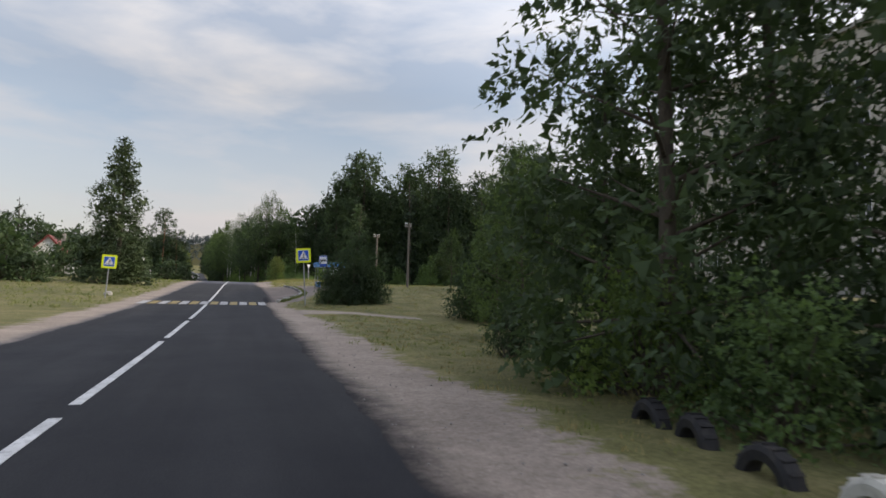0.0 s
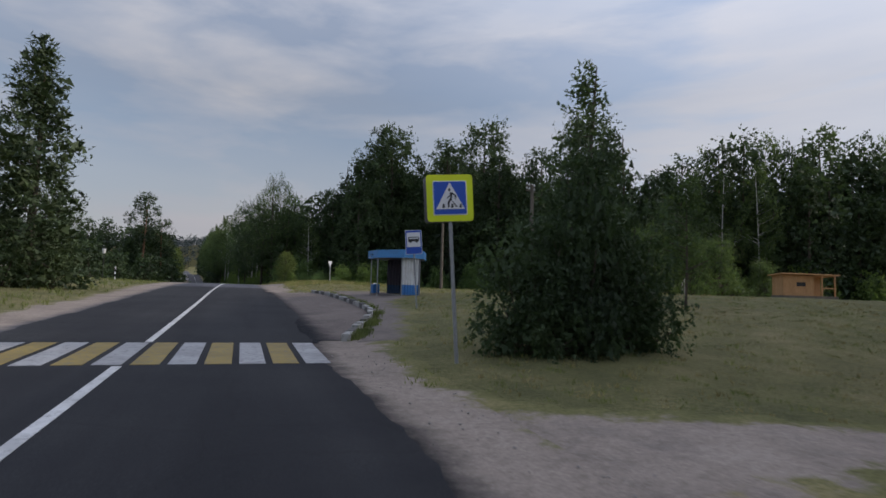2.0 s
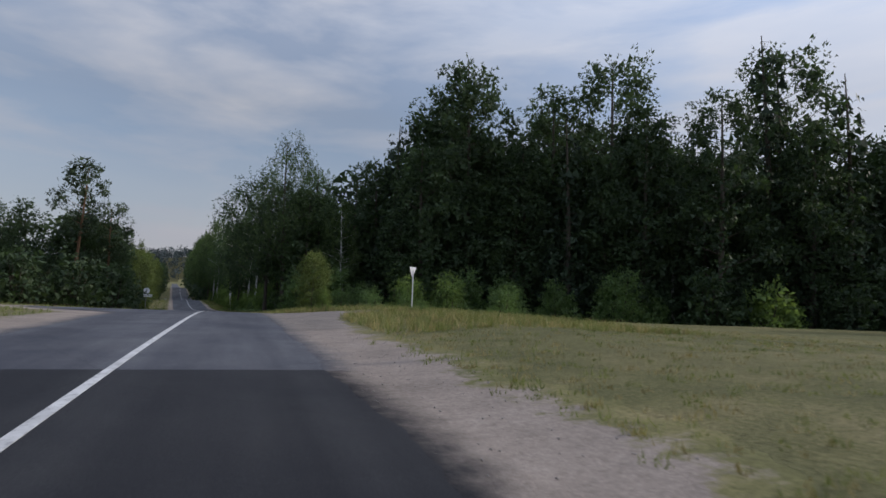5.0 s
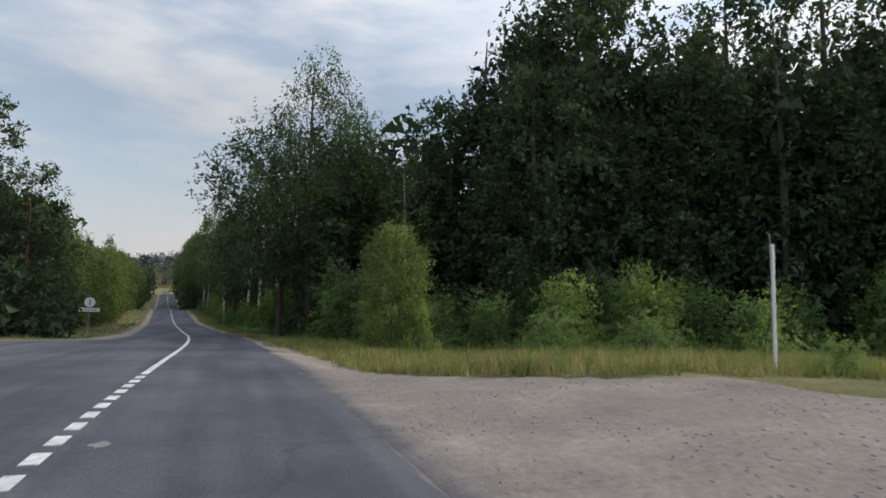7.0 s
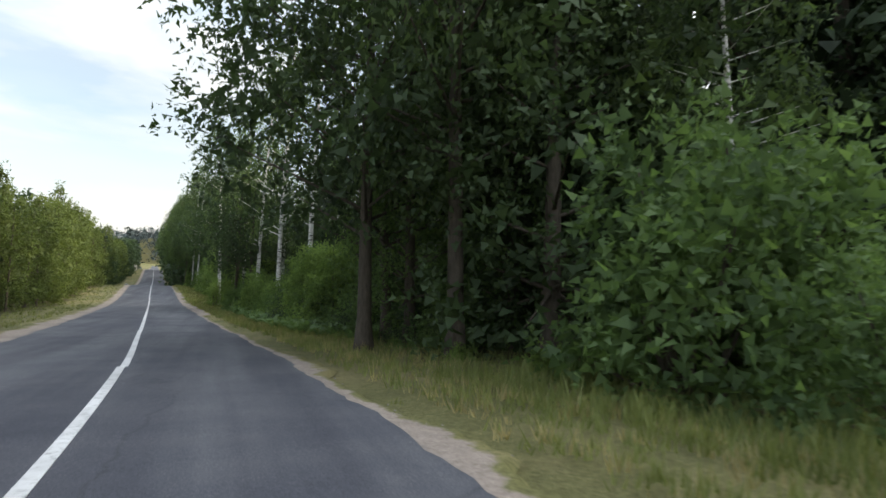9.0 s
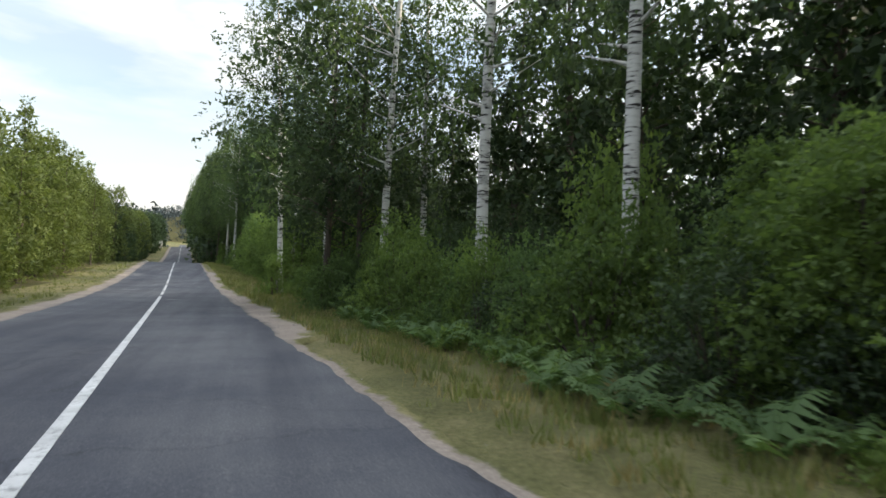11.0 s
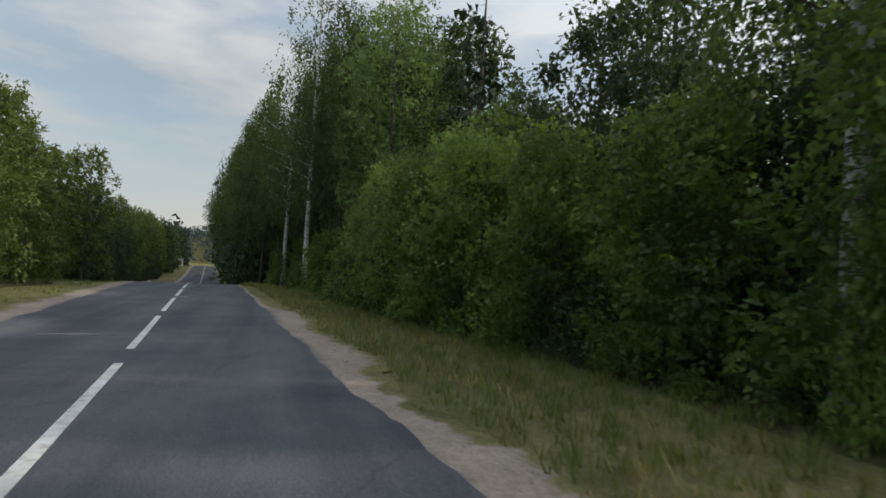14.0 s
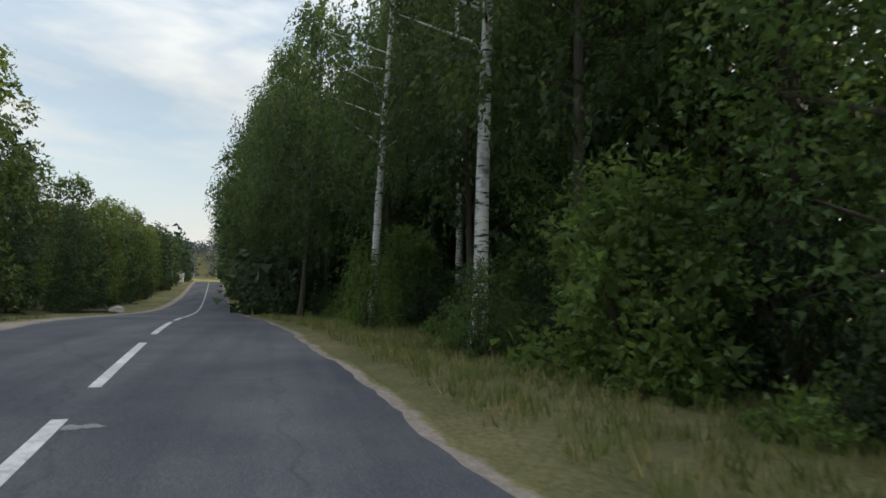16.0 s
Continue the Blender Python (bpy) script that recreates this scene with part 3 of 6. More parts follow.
def road_right(y):
    base = 3.12 if y < 110 else 3.0
    return base + 0.10 * ragged(y, 1.0) + float(0.4 * smooth01((y - 40) / 6) * (1 - smooth01((y - 58) / 8)))


def road_left(y):
    return -(3.05 + 0.09 * ragged(y, 4.0)) - float(flare(y, 92, 118, 5.0))


on_road = lambda X, Y: road_z(Y) + 0.004
road = part("road", strip("road", lambda y: np.linspace(road_left(y), road_right(y), 9), np.arange(-45, 73.01, 0.3), 0.0, ASPHALT, z_of=on_road))
tagged(road, "dark grey two-lane asphalt road", "road", kind="structure")
forest_road = part("road_old", strip("road_old", lambda y: np.linspace(road_left(y), road_right(y), 9), np.concatenate([np.arange(72.7, 270, 0.3), np.arange(270, 900, 4)]), -0.002, ASPHALT_LIFTED, z_of=on_road))
tagged(forest_road, "lighter grey asphalt of the forest road", "road", kind="structure")


# Sandy shoulders on both sides
def shoulder_width_right(y):
    w = 1.9 - 0.6 * smooth01((y - 22) / 10) + 0.9 * smooth01((y - 62) / 8) * (1 - smooth01((y - 86) / 8))
    w = w - 1.0 * smooth01((y - 108) / 12) - 0.35 * smooth01((y - 128) / 10) + 1.0 * smooth01((y - 152) / 8) - 0.35 * smooth01((y - 176) / 8) + 0.25 * smooth01((y - 192) / 6) - 0.85 * smooth01((y - 205) / 5)
    return max(0.25, float(w) + 0.30 * ragged(y, 2.2))


def shoulder_width_left(y):
    w = 1.7 + 0.5 * smooth01((y - 60) / 15) - 1.3 * smooth01((y - 120) / 15)
    return max(0.3, float(w) + 0.22 * ragged(y, 6.1))


sh_ys = np.concatenate([np.arange(-45, 262, 0.22), np.arange(262, 700, 3)])
U9 = np.linspace(0, 1, 9)
for name, ys, stuff in (("shoulder_right", sh_ys[sh_ys < 73.1], GRAVEL_DARK_ROAD), ("shoulder_right_old", sh_ys[sh_ys > 72.8], GRAVEL)):
    right_shoulder = part(name, strip(name, lambda y: np.linspace(road_right(y) - 0.25, road_right(y) + 1.4 * shoulder_width_right(y), 9), ys, -0.014, stuff, across=U9))
    tagged(right_shoulder, "pale sandy gravel road shoulder", "shoulder", kind="structure")
left_shoulder = part("shoulder_left", strip("shoulder_left", lambda y: np.linspace(road_left(y) - 1.4 * shoulder_width_left(y), road_left(y) + 0.25, 9), sh_ys, -0.014, GRAVEL, across=1 - U9))
tagged(left_shoulder, "pale sandy gravel road shoulder", "shoulder", kind="structure")


def sheet(name, inside, x0, x1, y0, y1, step, lift, mat, cover):
    """A ground patch cut from a fine grid by a test of x and y."""
    xs, ys = np.arange(x0, x1, step), np.arange(y0, y1, step)
    X, Y = np.meshgrid(xs, ys)
    keep = inside(X + step / 2, Y + step / 2)
    Z = land_z(X, Y) + lift
    k = len(xs)
    f = [(i * k + j, i * k + j + 1, (i + 1) * k + j + 1, (i + 1) * k + j) for i in range(len(ys) - 1) for j in range(k - 1) if keep[i, j]]
    me = mesh_of(name, np.stack([X, Y, Z], -1).reshape(-1, 3), f, mat, smooth=True)
    shares(me, *cover(X, Y))
    bm = bmesh.new()
    bm.from_mesh(me)
    bmesh.ops.delete(bm, geom=[v for v in bm.verts if not v.link_faces], context="VERTS")
    for v in bm.verts:
        if any(e.is_boundary for e in v.link_edges):
            v.co.z -= 0.09
    bm.to_mesh(me)
    bm.free()
    return part(name, me)


def wave(X, Y, s):
    return 0.5 * np.sin(X * 1.3 + s) * np.cos(Y * 1.1 + s * 2) + 0.3 * np.sin(X * 3.1 + Y * 2.3 + s) + 0.2 * np.sin(X * 6.3 - Y * 5.1 + s)


# Kerb line: leaves the road by the crossing, runs along the bus bay and comes back to the road
KERB = [(3.9, 38.0), (4.7, 40.6), (5.45, 42.9), (5.95, 45.2), (6.15, 47.6), (6.22, 50.0), (6.25, 52.5), (6.28, 55.0), (6.2, 57.5), (6.05, 60.0), (5.75, 62.2)]
KX, KY = np.array([p[0] for p in KERB]), np.array([p[1] for p in KERB])
bay = sheet("bus_bay", lambda X, Y: (X > 2.9) & (X < np.interp(Y, KY, KX, left=3.4, right=5.4) + 0.10) & (Y > 37.4) & (Y < 66 - (X - 3) * 1.2 + 0.5 * wave(X, Y, 1.0)), 2.8, 6.6, 37, 68, 0.16, -0.004, DUSTY, lambda X, Y: ((X - 3.2) / 0.8, 0 * X))
tagged(bay, "dusty broken asphalt of the bus bay", "bus bay", kind="structure")
trodden = sheet("trodden_ground", lambda X, Y: (X > np.interp(Y, KY, KX) + 0.12) & (X < np.interp(Y, [37, 44, 50, 54, 60, 63], [5.4, 7.3, 8.2, 10.8, 8.8, 6.6]) + 0.5 * wave(X, Y, 2.0)) & (Y > 37.5) & (Y < 63), 3.8, 12, 37, 64, 0.18, -0.002, DIRT, lambda X, Y: (1 + 0 * X, 1 - (np.interp(Y, [37, 44, 50, 54, 60, 63], [5.7, 7.6, 8.5, 11.1, 9.1, 6.9]) - X) / 1.6))
tagged(trodden, "bare trodden dirt round the bus shelter", "dirt", kind="structure")
path = sheet("driveway", lambda X, Y: (X > 4.2) & (np.abs(Y - 29.1) < 0.95 + 1.9 * np.exp(-(X - 4.2) / 2.2) + 0.25 * wave(X, Y, 3.0)) & (X < 42), 4.2, 42, 18, 36, 0.25, 0.0, GRAVEL, lambda X, Y: (1 + 0 * X, np.clip((np.abs(Y - 29.1) / (0.95 + 1.9 * np.exp(-(X - 4.2) / 2.2)) - 0.25) / 0.75 + 0.05 + 0.04 * (X - 5), 0, 1)))
tagged(path, "worn sandy track across the meadow", "track", kind="structure")
track_low = lambda X: 92.6 - 8.0 * np.exp(-(np.maximum(X, 5.4) - 5.7) / 0.45)
track_high = lambda X: 95.7 + 11.0 * np.exp(-(X - 3.2) / 3.2)
side_road = sheet("side_road", lambda X, Y: (X > 2.9) & (Y > track_low(X) - 0.5 + 0.35 * wave(X, Y, 5.0)) & (Y > 81.5 + 0.5 * wave(X, Y, 7.0) + (X - 3) * 0.5) & (Y < track_high(X) + 0.5 + 0.4 * wave(X, Y, 4.0)), 2.9, 70, 80, 109, 0.25, -0.006, GRAVEL_TRACK, lambda X, Y: (0.35 + (X - 3.0) / 1.2, np.clip(1 - np.minimum(Y - track_low(X) + 0.5, track_high(X) + 0.5 - Y) / 1.3, 0, 1) * np.clip((X - 3.5) / 2, 0, 1)))
tagged(side_road, "gravel side road at the junction", "side road", kind="structure")


# pale scuffed places on the forest road's asphalt
def scuff(x0, x1, y, w, seed):
    r = np.random.default_rng(seed)
    n = 9
    top = [(x0 + (x1 - x0) * k / n, y + w * r.uniform(0.15, 0.5) * math.sin(math.pi * (k + 0.3) / (n + 0.6))) for k in range(n + 1)]
    low = [(x0 + (x1 - x0) * k / n, y - w * r.uniform(0.15, 0.5) * math.sin(math.pi * (k + 0.3) / (n + 0.6))) for k in range(n + 1)]
    v = [(x, q, float(road_z(q)) + 0.0075) for x, q in low + top]
    f = [(k, k + 1, n + 2 + k, n + 1 + k) for k in range(n)]
    part("scuff", mesh_of("scuff", bent_rows(v), f, WORN_PALE), parent=forest_road)


for k, (x0, x1, y, w) in enumerate(((0.3, 1.15, 185.2, 0.16), (1.8, 2.45, 185.0, 0.12), (0.18, 1.0, 172.5, 0.42), (0.3, 1.0, 178.15, 0.34), (0.4, 0.9, 167.5, 0.2), (-0.6, 0.55, 188.9, 0.12), (0.08, 0.5, 211.7, 0.7), (0.02, 0.4, 217.5, 0.3), (0.3, 0.5, 95.8, 0.4), (-2.2, -1.2, 181.5, 0.3), (-1.9, -0.7, 199.0, 0.3))):
    scuff(x0, x1, y, w, 400 + k)


# ---- road markings ----
def slab(x0, x1, y0, y1, lift=0.010):
    """A thin painted strip that follows the road."""
    n = max(2, int((y1 - y0) / 0.8) + 1)
    ys = np.linspace(y0, y1, n)
    v, f = [], []
    for y in ys:
        z = float(road_z(y))
        for x, dz in ((x0, 0.0), (x0, lift), (x1, lift), (x1, 0.0)):
            v.append((x, y, z + dz))
    for i in range(n - 1):
        a = i * 4
        f += [(a + j, a + j + 1, a + j + 5, a + j + 4) for j in range(3)]
    f += [(0, 1, 2, 3), (n * 4 - 4, n * 4 - 1, n * 4 - 2, n * 4 - 3)]
    return bent_rows(v), f


centre_line = thing("centre_line", Matrix(), "worn white painted centre line", "road marking", kind="structure")
crossing = thing("pedestrian_crossing", Matrix(), "white and yellow striped pedestrian crossing", "crossing", kind="structure")


def dash(y0, y1, w=0.13):
    off = float(np.interp((y0 + y1) / 2, [120, 140, 180, 200], [0.0, 0.07, 0.07, 0.0]))
    part("dash", mesh_of("dash", *slab(off - w / 2, off + w / 2, y0, y1), PAINT_WHITE), parent=centre_line)


for y0, y1 in ((-12.0, -7.0), (-6.0, -0.5), (0.7, 6.85), (7.6, 15.55), (16.5, 22.8), (23.95, 34.5)):
    dash(y0, y1)
dash(37.7, 64.0), dash(64.0, 91.6)
for i in range(14):
    dash(92.1 + i * 0.75, 92.1 + i * 0.75 + 0.42, 0.15)
dash(102.7, 128.0), dash(128.0, 140.0), dash(140.0, 175.2)
for y0, y1 in ((176.8, 179.6), (180.6, 187.2), (189.0, 195.2), (196.8, 203.1), (204.7, 210.9), (212.2, 217.8), (219.4, 224.3)):
    dash(y0, y1)
y = 226.4
for i in range(11):
    dash(y, y + 5.9)
    y += 7.75
for i in range(8):
    dash(y, y + 6.2)
    y += 9.0
for i in range(13):
    x1 = 3.12 - i * 0.515
    me = mesh_of("stripe", *slab(x1 - 0.40, x1, 34.65, 37.55, 0.0095), PAINT_STRIPE if i % 2 == 0 else PAINT_YELLOW)
    part("stripe", me, parent=crossing)

# ---- kerb ----
kerb = thing("kerb", Matrix(), "chipped concrete kerb painted white and black", "kerb", kind="structure")
seg = np.hypot(np.diff(KX), np.diff(KY))
along = np.concatenate([[0], np.cumsum(seg)])
i, s = 0, 0.0
while s < along[-1] - 0.8:
    length = 0.86 + 0.12 * math.sin(i * 2.7)
    a = (np.interp(s, along, KX), np.interp(s, along, KY))
    b = (np.interp(s + length, along, KX), np.interp(s + length, along, KY))
    yaw = math.degrees(math.atan2(b[1] - a[1], b[0] - a[0])) - 90
    bm = boxed(-0.09, 0.09, 0.015, length - 0.015, -0.12, 0.155 + 0.02 * math.sin(i * 4.1), bevel=0.03)
    bmesh.ops.subdivide_edges(bm, edges=[e for e in bm.edges if e.calc_length() > 0.5], cuts=3)
    for v in bm.verts:
        v.co += 0.022 * noise.noise_vector(v.co * 5 + Vector((i * 3.1, 0, 0)))
    ob = part("kerb_stone", bm, KERB_WHITE if "WDWWDWDWWDWDWWD"[i % 15] == "W" else KERB_DARK, kerb)
    ob.matrix_basis = pose(a[0], a[1], float(land_z(a[0], a[1])) + 0.01, 2.0 * math.sin(i * 1.9), 3 * math.sin(i * 3.3), yaw)
    s += length
    i += 1


# ---- road signs ----
def sign_face(parent, w, h, colour, y, name, r=0.06):
    return part(name, prism(bmesh.new(), rounded_rect(w, h, r), y, y + 0.012), colour, parent)


def walker_symbol(parent, s, y):
    """The white triangle with the dark striding symbol, as flat plates."""
    tri = part("triangle", prism(bmesh.new(), [(-0.31 * s, -0.24 * s), (0.31 * s, -0.24 * s), (0, 0.33 * s)], y, y + 0.004), SIGN_WHITE, parent)
    yy = y - 0.005
    bm = bmesh.new()
    prism(bm, [(0.028 * s * math.cos(a) - 0.012 * s, 0.17 * s + 0.034 * s * math.sin(a)) for a in np.linspace(0, 2 * math.pi, 13)[:-1]], yy, yy + 0.004)
    for pts in ([(-0.005, 0.115), (0.04, 0.125), (0.05, 0.0), (0.0, -0.02)], [(0.03, 0.125), (0.13, 0.06), (0.13, -0.03), (0.10, -0.03), (0.10, 0.045), (0.03, 0.085)],
                [(0.0, 0.06), (-0.02, 0.02), (-0.08, -0.03), (-0.07, 0.0), (-0.02, 0.05)], [(0.0, 0.0), (0.045, -0.03), (-0.015, -0.10), (-0.02, -0.20), (-0.06, -0.20), (-0.055, -0.09)],
                [(0.03, -0.055), (0.055, -0.075), (0.15, -0.19), (0.12, -0.205)]):
        prism(bm, [(x * s, z * s) for x, z in pts], yy, yy + 0.004)
    for x in (-0.15, 0.035, 0.22):
        prism(bm, [((x - 0.028) * s, -0.215 * s), ((x + 0.03) * s, -0.215 * s), ((x + 0.024) * s, -0.13 * s), ((x - 0.014) * s, -0.13 * s)], yy + 0.001, yy + 0.0045)
    part("symbol", bm, SIGN_BLACK, tri)


def crossing_sign(m, height, lean, label, doubled=True, size=0.9):
    """A blue crossing sign on a yellow board, with a second board facing the other way behind it."""
    t = thing("crossing_sign", m, label, "road sign", "pedestrian crossing signs")
    t.matrix_basis = m @ pose(0, 0, 0, 0, lean, 0)
    part("pole", rodded((0, 0.03, -0.3), (0, 0.03, height), 0.035), STEEL, t)
    board = sign_face(t, 0.90, 0.90, SIGN_YELLOW, -0.03, "yellow_board")
    board.location = (0, 0, height - 0.40)
    blue = sign_face(board, 0.66, 0.66, SIGN_WHITE, -0.036, "white_rim", 0.03)
    blue2 = sign_face(board, 0.625, 0.625, SIGN_BLUE, -0.041, "blue_panel", 0.025)
    walker_symbol(board, 0.90, -0.046)
    part("board_back", prism(bmesh.new(), rounded_rect(0.90, 0.90, 0.06), -0.0179, -0.006), SIGN_BACK, board)
    if doubled:
        rear = sign_face(t, 0.90, 0.90, SIGN_BACK, 0.12, "rear_board")
        rear.matrix_basis = pose(-0.03, 0.04, height - 0.40, 0, 0, -5)
        part("rear_face", prism(bmesh.new(), rounded_rect(0.90, 0.90, 0.06), 0.1321, 0.140), SIGN_YELLOW, rear)
    for z in (height - 0.15, height - 0.65):
        part("clamp", boxed(-0.05, 0.05, -0.018, 0.08, z - 0.02, z + 0.02), STEEL, t)
    for ob in t.children:
        if ob.name.startswith(("yellow_board", "rear_board")):
            ob.scale = (size, size, size)
    return t


def on_land(x, y, yaw=0.0, dz=0.0):
    """A pose on the ground, placed along the road."""
    wx, wy = bend(x, y)
    return pose(float(wx), float(wy), float(land_z(x, y)) + dz, 0, 0, yaw + math.degrees(float(heading(y))))


def on_spot(x, y, yaw=0.0, dz=0.0):
    """A pose on the ground, placed in the world."""
    return pose(x, y, float(land_z(*unbend(x, y))) + dz, 0, 0, yaw)


crossing_sign(on_land(5.19, 34.3, -9), 3.20, -4.2, "yellow-bordered blue crossing sign on a leaning grey pole by the shoulder")
crossing_sign(on_land(-5.95, 40.3, 5), 2.55, 3.0, "yellow-bordered blue crossing sign on a short tilted pole in grass", False)


def bus_symbol(parent, y):
    bm = bmesh.new()
    prism(bm, [(-0.19, -0.06), (0.20, -0.06), (0.205, 0.02), (0.185, 0.10), (-0.19, 0.10)], y, y + 0.003)
    body = part("bus_symbol", bm, SIGN_BLACK, parent)
    for x in (-0.15, -0.065, 0.02, 0.105):
        part("window", prism(bmesh.new(), [(x, 0.02), (x + 0.065, 0.02), (x + 0.065, 0.075), (x, 0.075)], y - 0.003, y - 0.0005), SIGN_WHITE, body)
    for x in (-0.11, 0.11):
        part("wheel", prism(bmesh.new(), [(x + 0.045 * math.cos(a), -0.07 + 0.045 * math.sin(a)) for a in np.linspace(0, 2 * math.pi, 15)[:-1]], y - 0.004, y - 0.001), SIGN_BLACK, body)


def bus_stop_sign(m):
    t = thing("bus_stop_sign", m, "blue and white bus stop sign on a leaning steel pole", "road sign")
    t.matrix_basis = m @ pose(0, 0, 0, 0, -4.5, 0)
    part("pole", rodded((0, 0.03, -0.3), (0, 0.03, 2.75), 0.03), STEEL, t)
    b = sign_face(t, 0.60, 0.88, SIGN_WHITE, -0.03, "panel", 0.03)
    b.location = (0, 0, 2.38)
    sign_face(b, 0.57, 0.85, SIGN_BLUE, -0.036, "blue_field", 0.025)
    w = sign_face(b, 0.49, 0.53, SIGN_WHITE, -0.041, "white_field", 0.015)
    w.location = (0, 0, 0.09)
    bus_symbol(w, -0.046)
    part("panel_back", prism(bmesh.new(), rounded_rect(0.60, 0.88, 0.03), -0.0179, -0.006), SIGN_BACK, b)
    for z in (2.15, 2.6):
        part("clamp", boxed(-0.045, 0.045, -0.018, 0.07, z - 0.02, z + 0.02), STEEL, t)


bus_stop_sign(on_land(7.72, 45.6, -14))


# ---- bus shelter ----
def outline_walls(bm, pts, z0, z1, closed=True):
    lo = [bm.verts.new((x, y, z0)) for x, y in pts]
    hi = [bm.verts.new((x, y, z1)) for x, y in pts]
    n = len(pts)
    for k in range(n if closed else n - 1):
        bm.faces.new((lo[k], lo[(k + 1) % n], hi[(k + 1) % n], hi[k]))
    return lo, hi


def slab_poly(pts, z0, z1):
    bm = bmesh.new()
    lo, hi = outline_walls(bm, pts, z0, z1)
    bm.faces.new(lo[::-1])
    bm.faces.new(hi)
    bmesh.ops.recalc_face_normals(bm, faces=bm.faces)
    return bm


def corrugated(p0, p1, z0, z1, thick=0.02, wavelength=0.16, depth=0.045):
    """A ribbed sheet wall from p0 to p1."""
    p0, p1 = Vector((*p0, 0)), Vector((*p1, 0))
    d = p1 - p0
    nrm = Vector((d.y, -d.x, 0)).normalized()
    steps = max(2, int(d.length / wavelength)) * 4
    bm = bmesh.new()
    cols = []
    for k in range(steps + 1):
        q = p0 + d * (k / steps) + nrm * (depth if (k % 4) in (1, 2) else 0.0)
        r = q - nrm * thick
        cols.append([bm.verts.new((q.x, q.y, z0)), bm.verts.new((q.x, q.y, z1)), bm.verts.new((r.x, r.y, z1)), bm.verts.new((r.x, r.y, z0))])
    for a, b in zip(cols, cols[1:]):
        for k in range(4):
            bm.faces.new((a[k], b[k], b[(k + 1) % 4], a[(k + 1) % 4]))
    bm.faces.new(cols[0][::-1])
    bm.faces.new(cols[-1])
    bmesh.ops.recalc_face_normals(bm, faces=bm.faces)
    return bm


def bus_shelter():
    gz = float(land_z(9.4, 54.5))
    t = thing("bus_shelter", pose(0, 0, gz), "blue and white corrugated sheet bus shelter with a flat roof", "bus shelter")
    roof = [(7.97, 55.9), (8.13, 54.5), (9.22, 53.30), (10.40, 53.86), (10.95, 55.3), (10.55, 56.75), (9.55, 57.0)]
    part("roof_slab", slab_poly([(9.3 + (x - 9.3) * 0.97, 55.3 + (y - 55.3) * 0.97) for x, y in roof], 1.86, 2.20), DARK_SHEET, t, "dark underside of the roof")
    n = len(roof)
    for k in range(n):
        a, b = Vector((*roof[k], 0)), Vector((*roof[(k + 1) % n], 0))
        d = (b - a)
        m = Matrix.Translation(a) @ Matrix.Rotation(math.atan2(d.y, d.x), 4, "Z")
        part("fascia", boxed(0.0, d.length, -0.015, 0.015, 1.85, 2.25, bevel=0.006, m=m), BLUE_ROOF, t)
    walls = [(9.20, 53.53), (10.15, 53.86), (10.60, 55.2), (10.1, 56.45), (9.12, 56.33)]
    for k in range(len(walls) - 1):
        a, b = walls[k], walls[k + 1]
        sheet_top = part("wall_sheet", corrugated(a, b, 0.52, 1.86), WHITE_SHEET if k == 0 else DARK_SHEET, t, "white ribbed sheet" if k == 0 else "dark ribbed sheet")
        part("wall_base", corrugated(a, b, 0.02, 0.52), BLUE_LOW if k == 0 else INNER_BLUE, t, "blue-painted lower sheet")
    for x, y in ((9.17, 53.47), (8.18, 54.48), (10.19, 53.84), (8.14, 55.86)):
        part("post", rodded((x, y, -0.1), (x, y, 1.86), 0.028, sides=8), STEEL, t)
    # a scrawl and a faded patch on the chamfered fascia
    m = Matrix.Translation((7.97, 55.9, 0)) @ Matrix.Rotation(math.atan2(-1.4, 0.16), 4, "Z")
    for k in range(9):
        tilt = (62, -55, 70, -40, 15, -75, 50, -20, 35)[k]
        part("scrawl", boxed(-0.085, 0.085, -0.0205, -0.0165, -0.011, 0.011, m=m @ pose(0.40 + 0.055 * k, 0, 2.04 + 0.025 * math.sin(k * 2.3), 0, tilt, 0)), INNER_BLUE, t, "dark blue sprayed scrawl")
    for k in range(3):
        part("bare_patch", boxed(-0.09, 0.09, -0.0195, -0.0160, -0.012, 0.014, m=m @ pose(0.18 + 0.11 * k, 0, 1.905 + 0.01 * k, 0, -8 + 9 * k, 0)), WHITE_SHEET, t, "pale patch of flaked paint")
    part("notice", boxed(0.55, 0.95, 0.010, 0.022, 1.42, 1.72, bevel=0.004, m=Matrix.Translation((10.15, 53.86, 0)) @ Matrix.Rotation(math.atan2(1.34, 0.45), 4, "Z") @ pose(0, 0.03, 0)), CONCRETE, t, "pale notice sheet")
    part("floor_slab", slab_poly([(x, y) for x, y in walls] + [(8.86, 55.75)], -0.06, 0.02), CONCRETE, t)


bus_shelter()


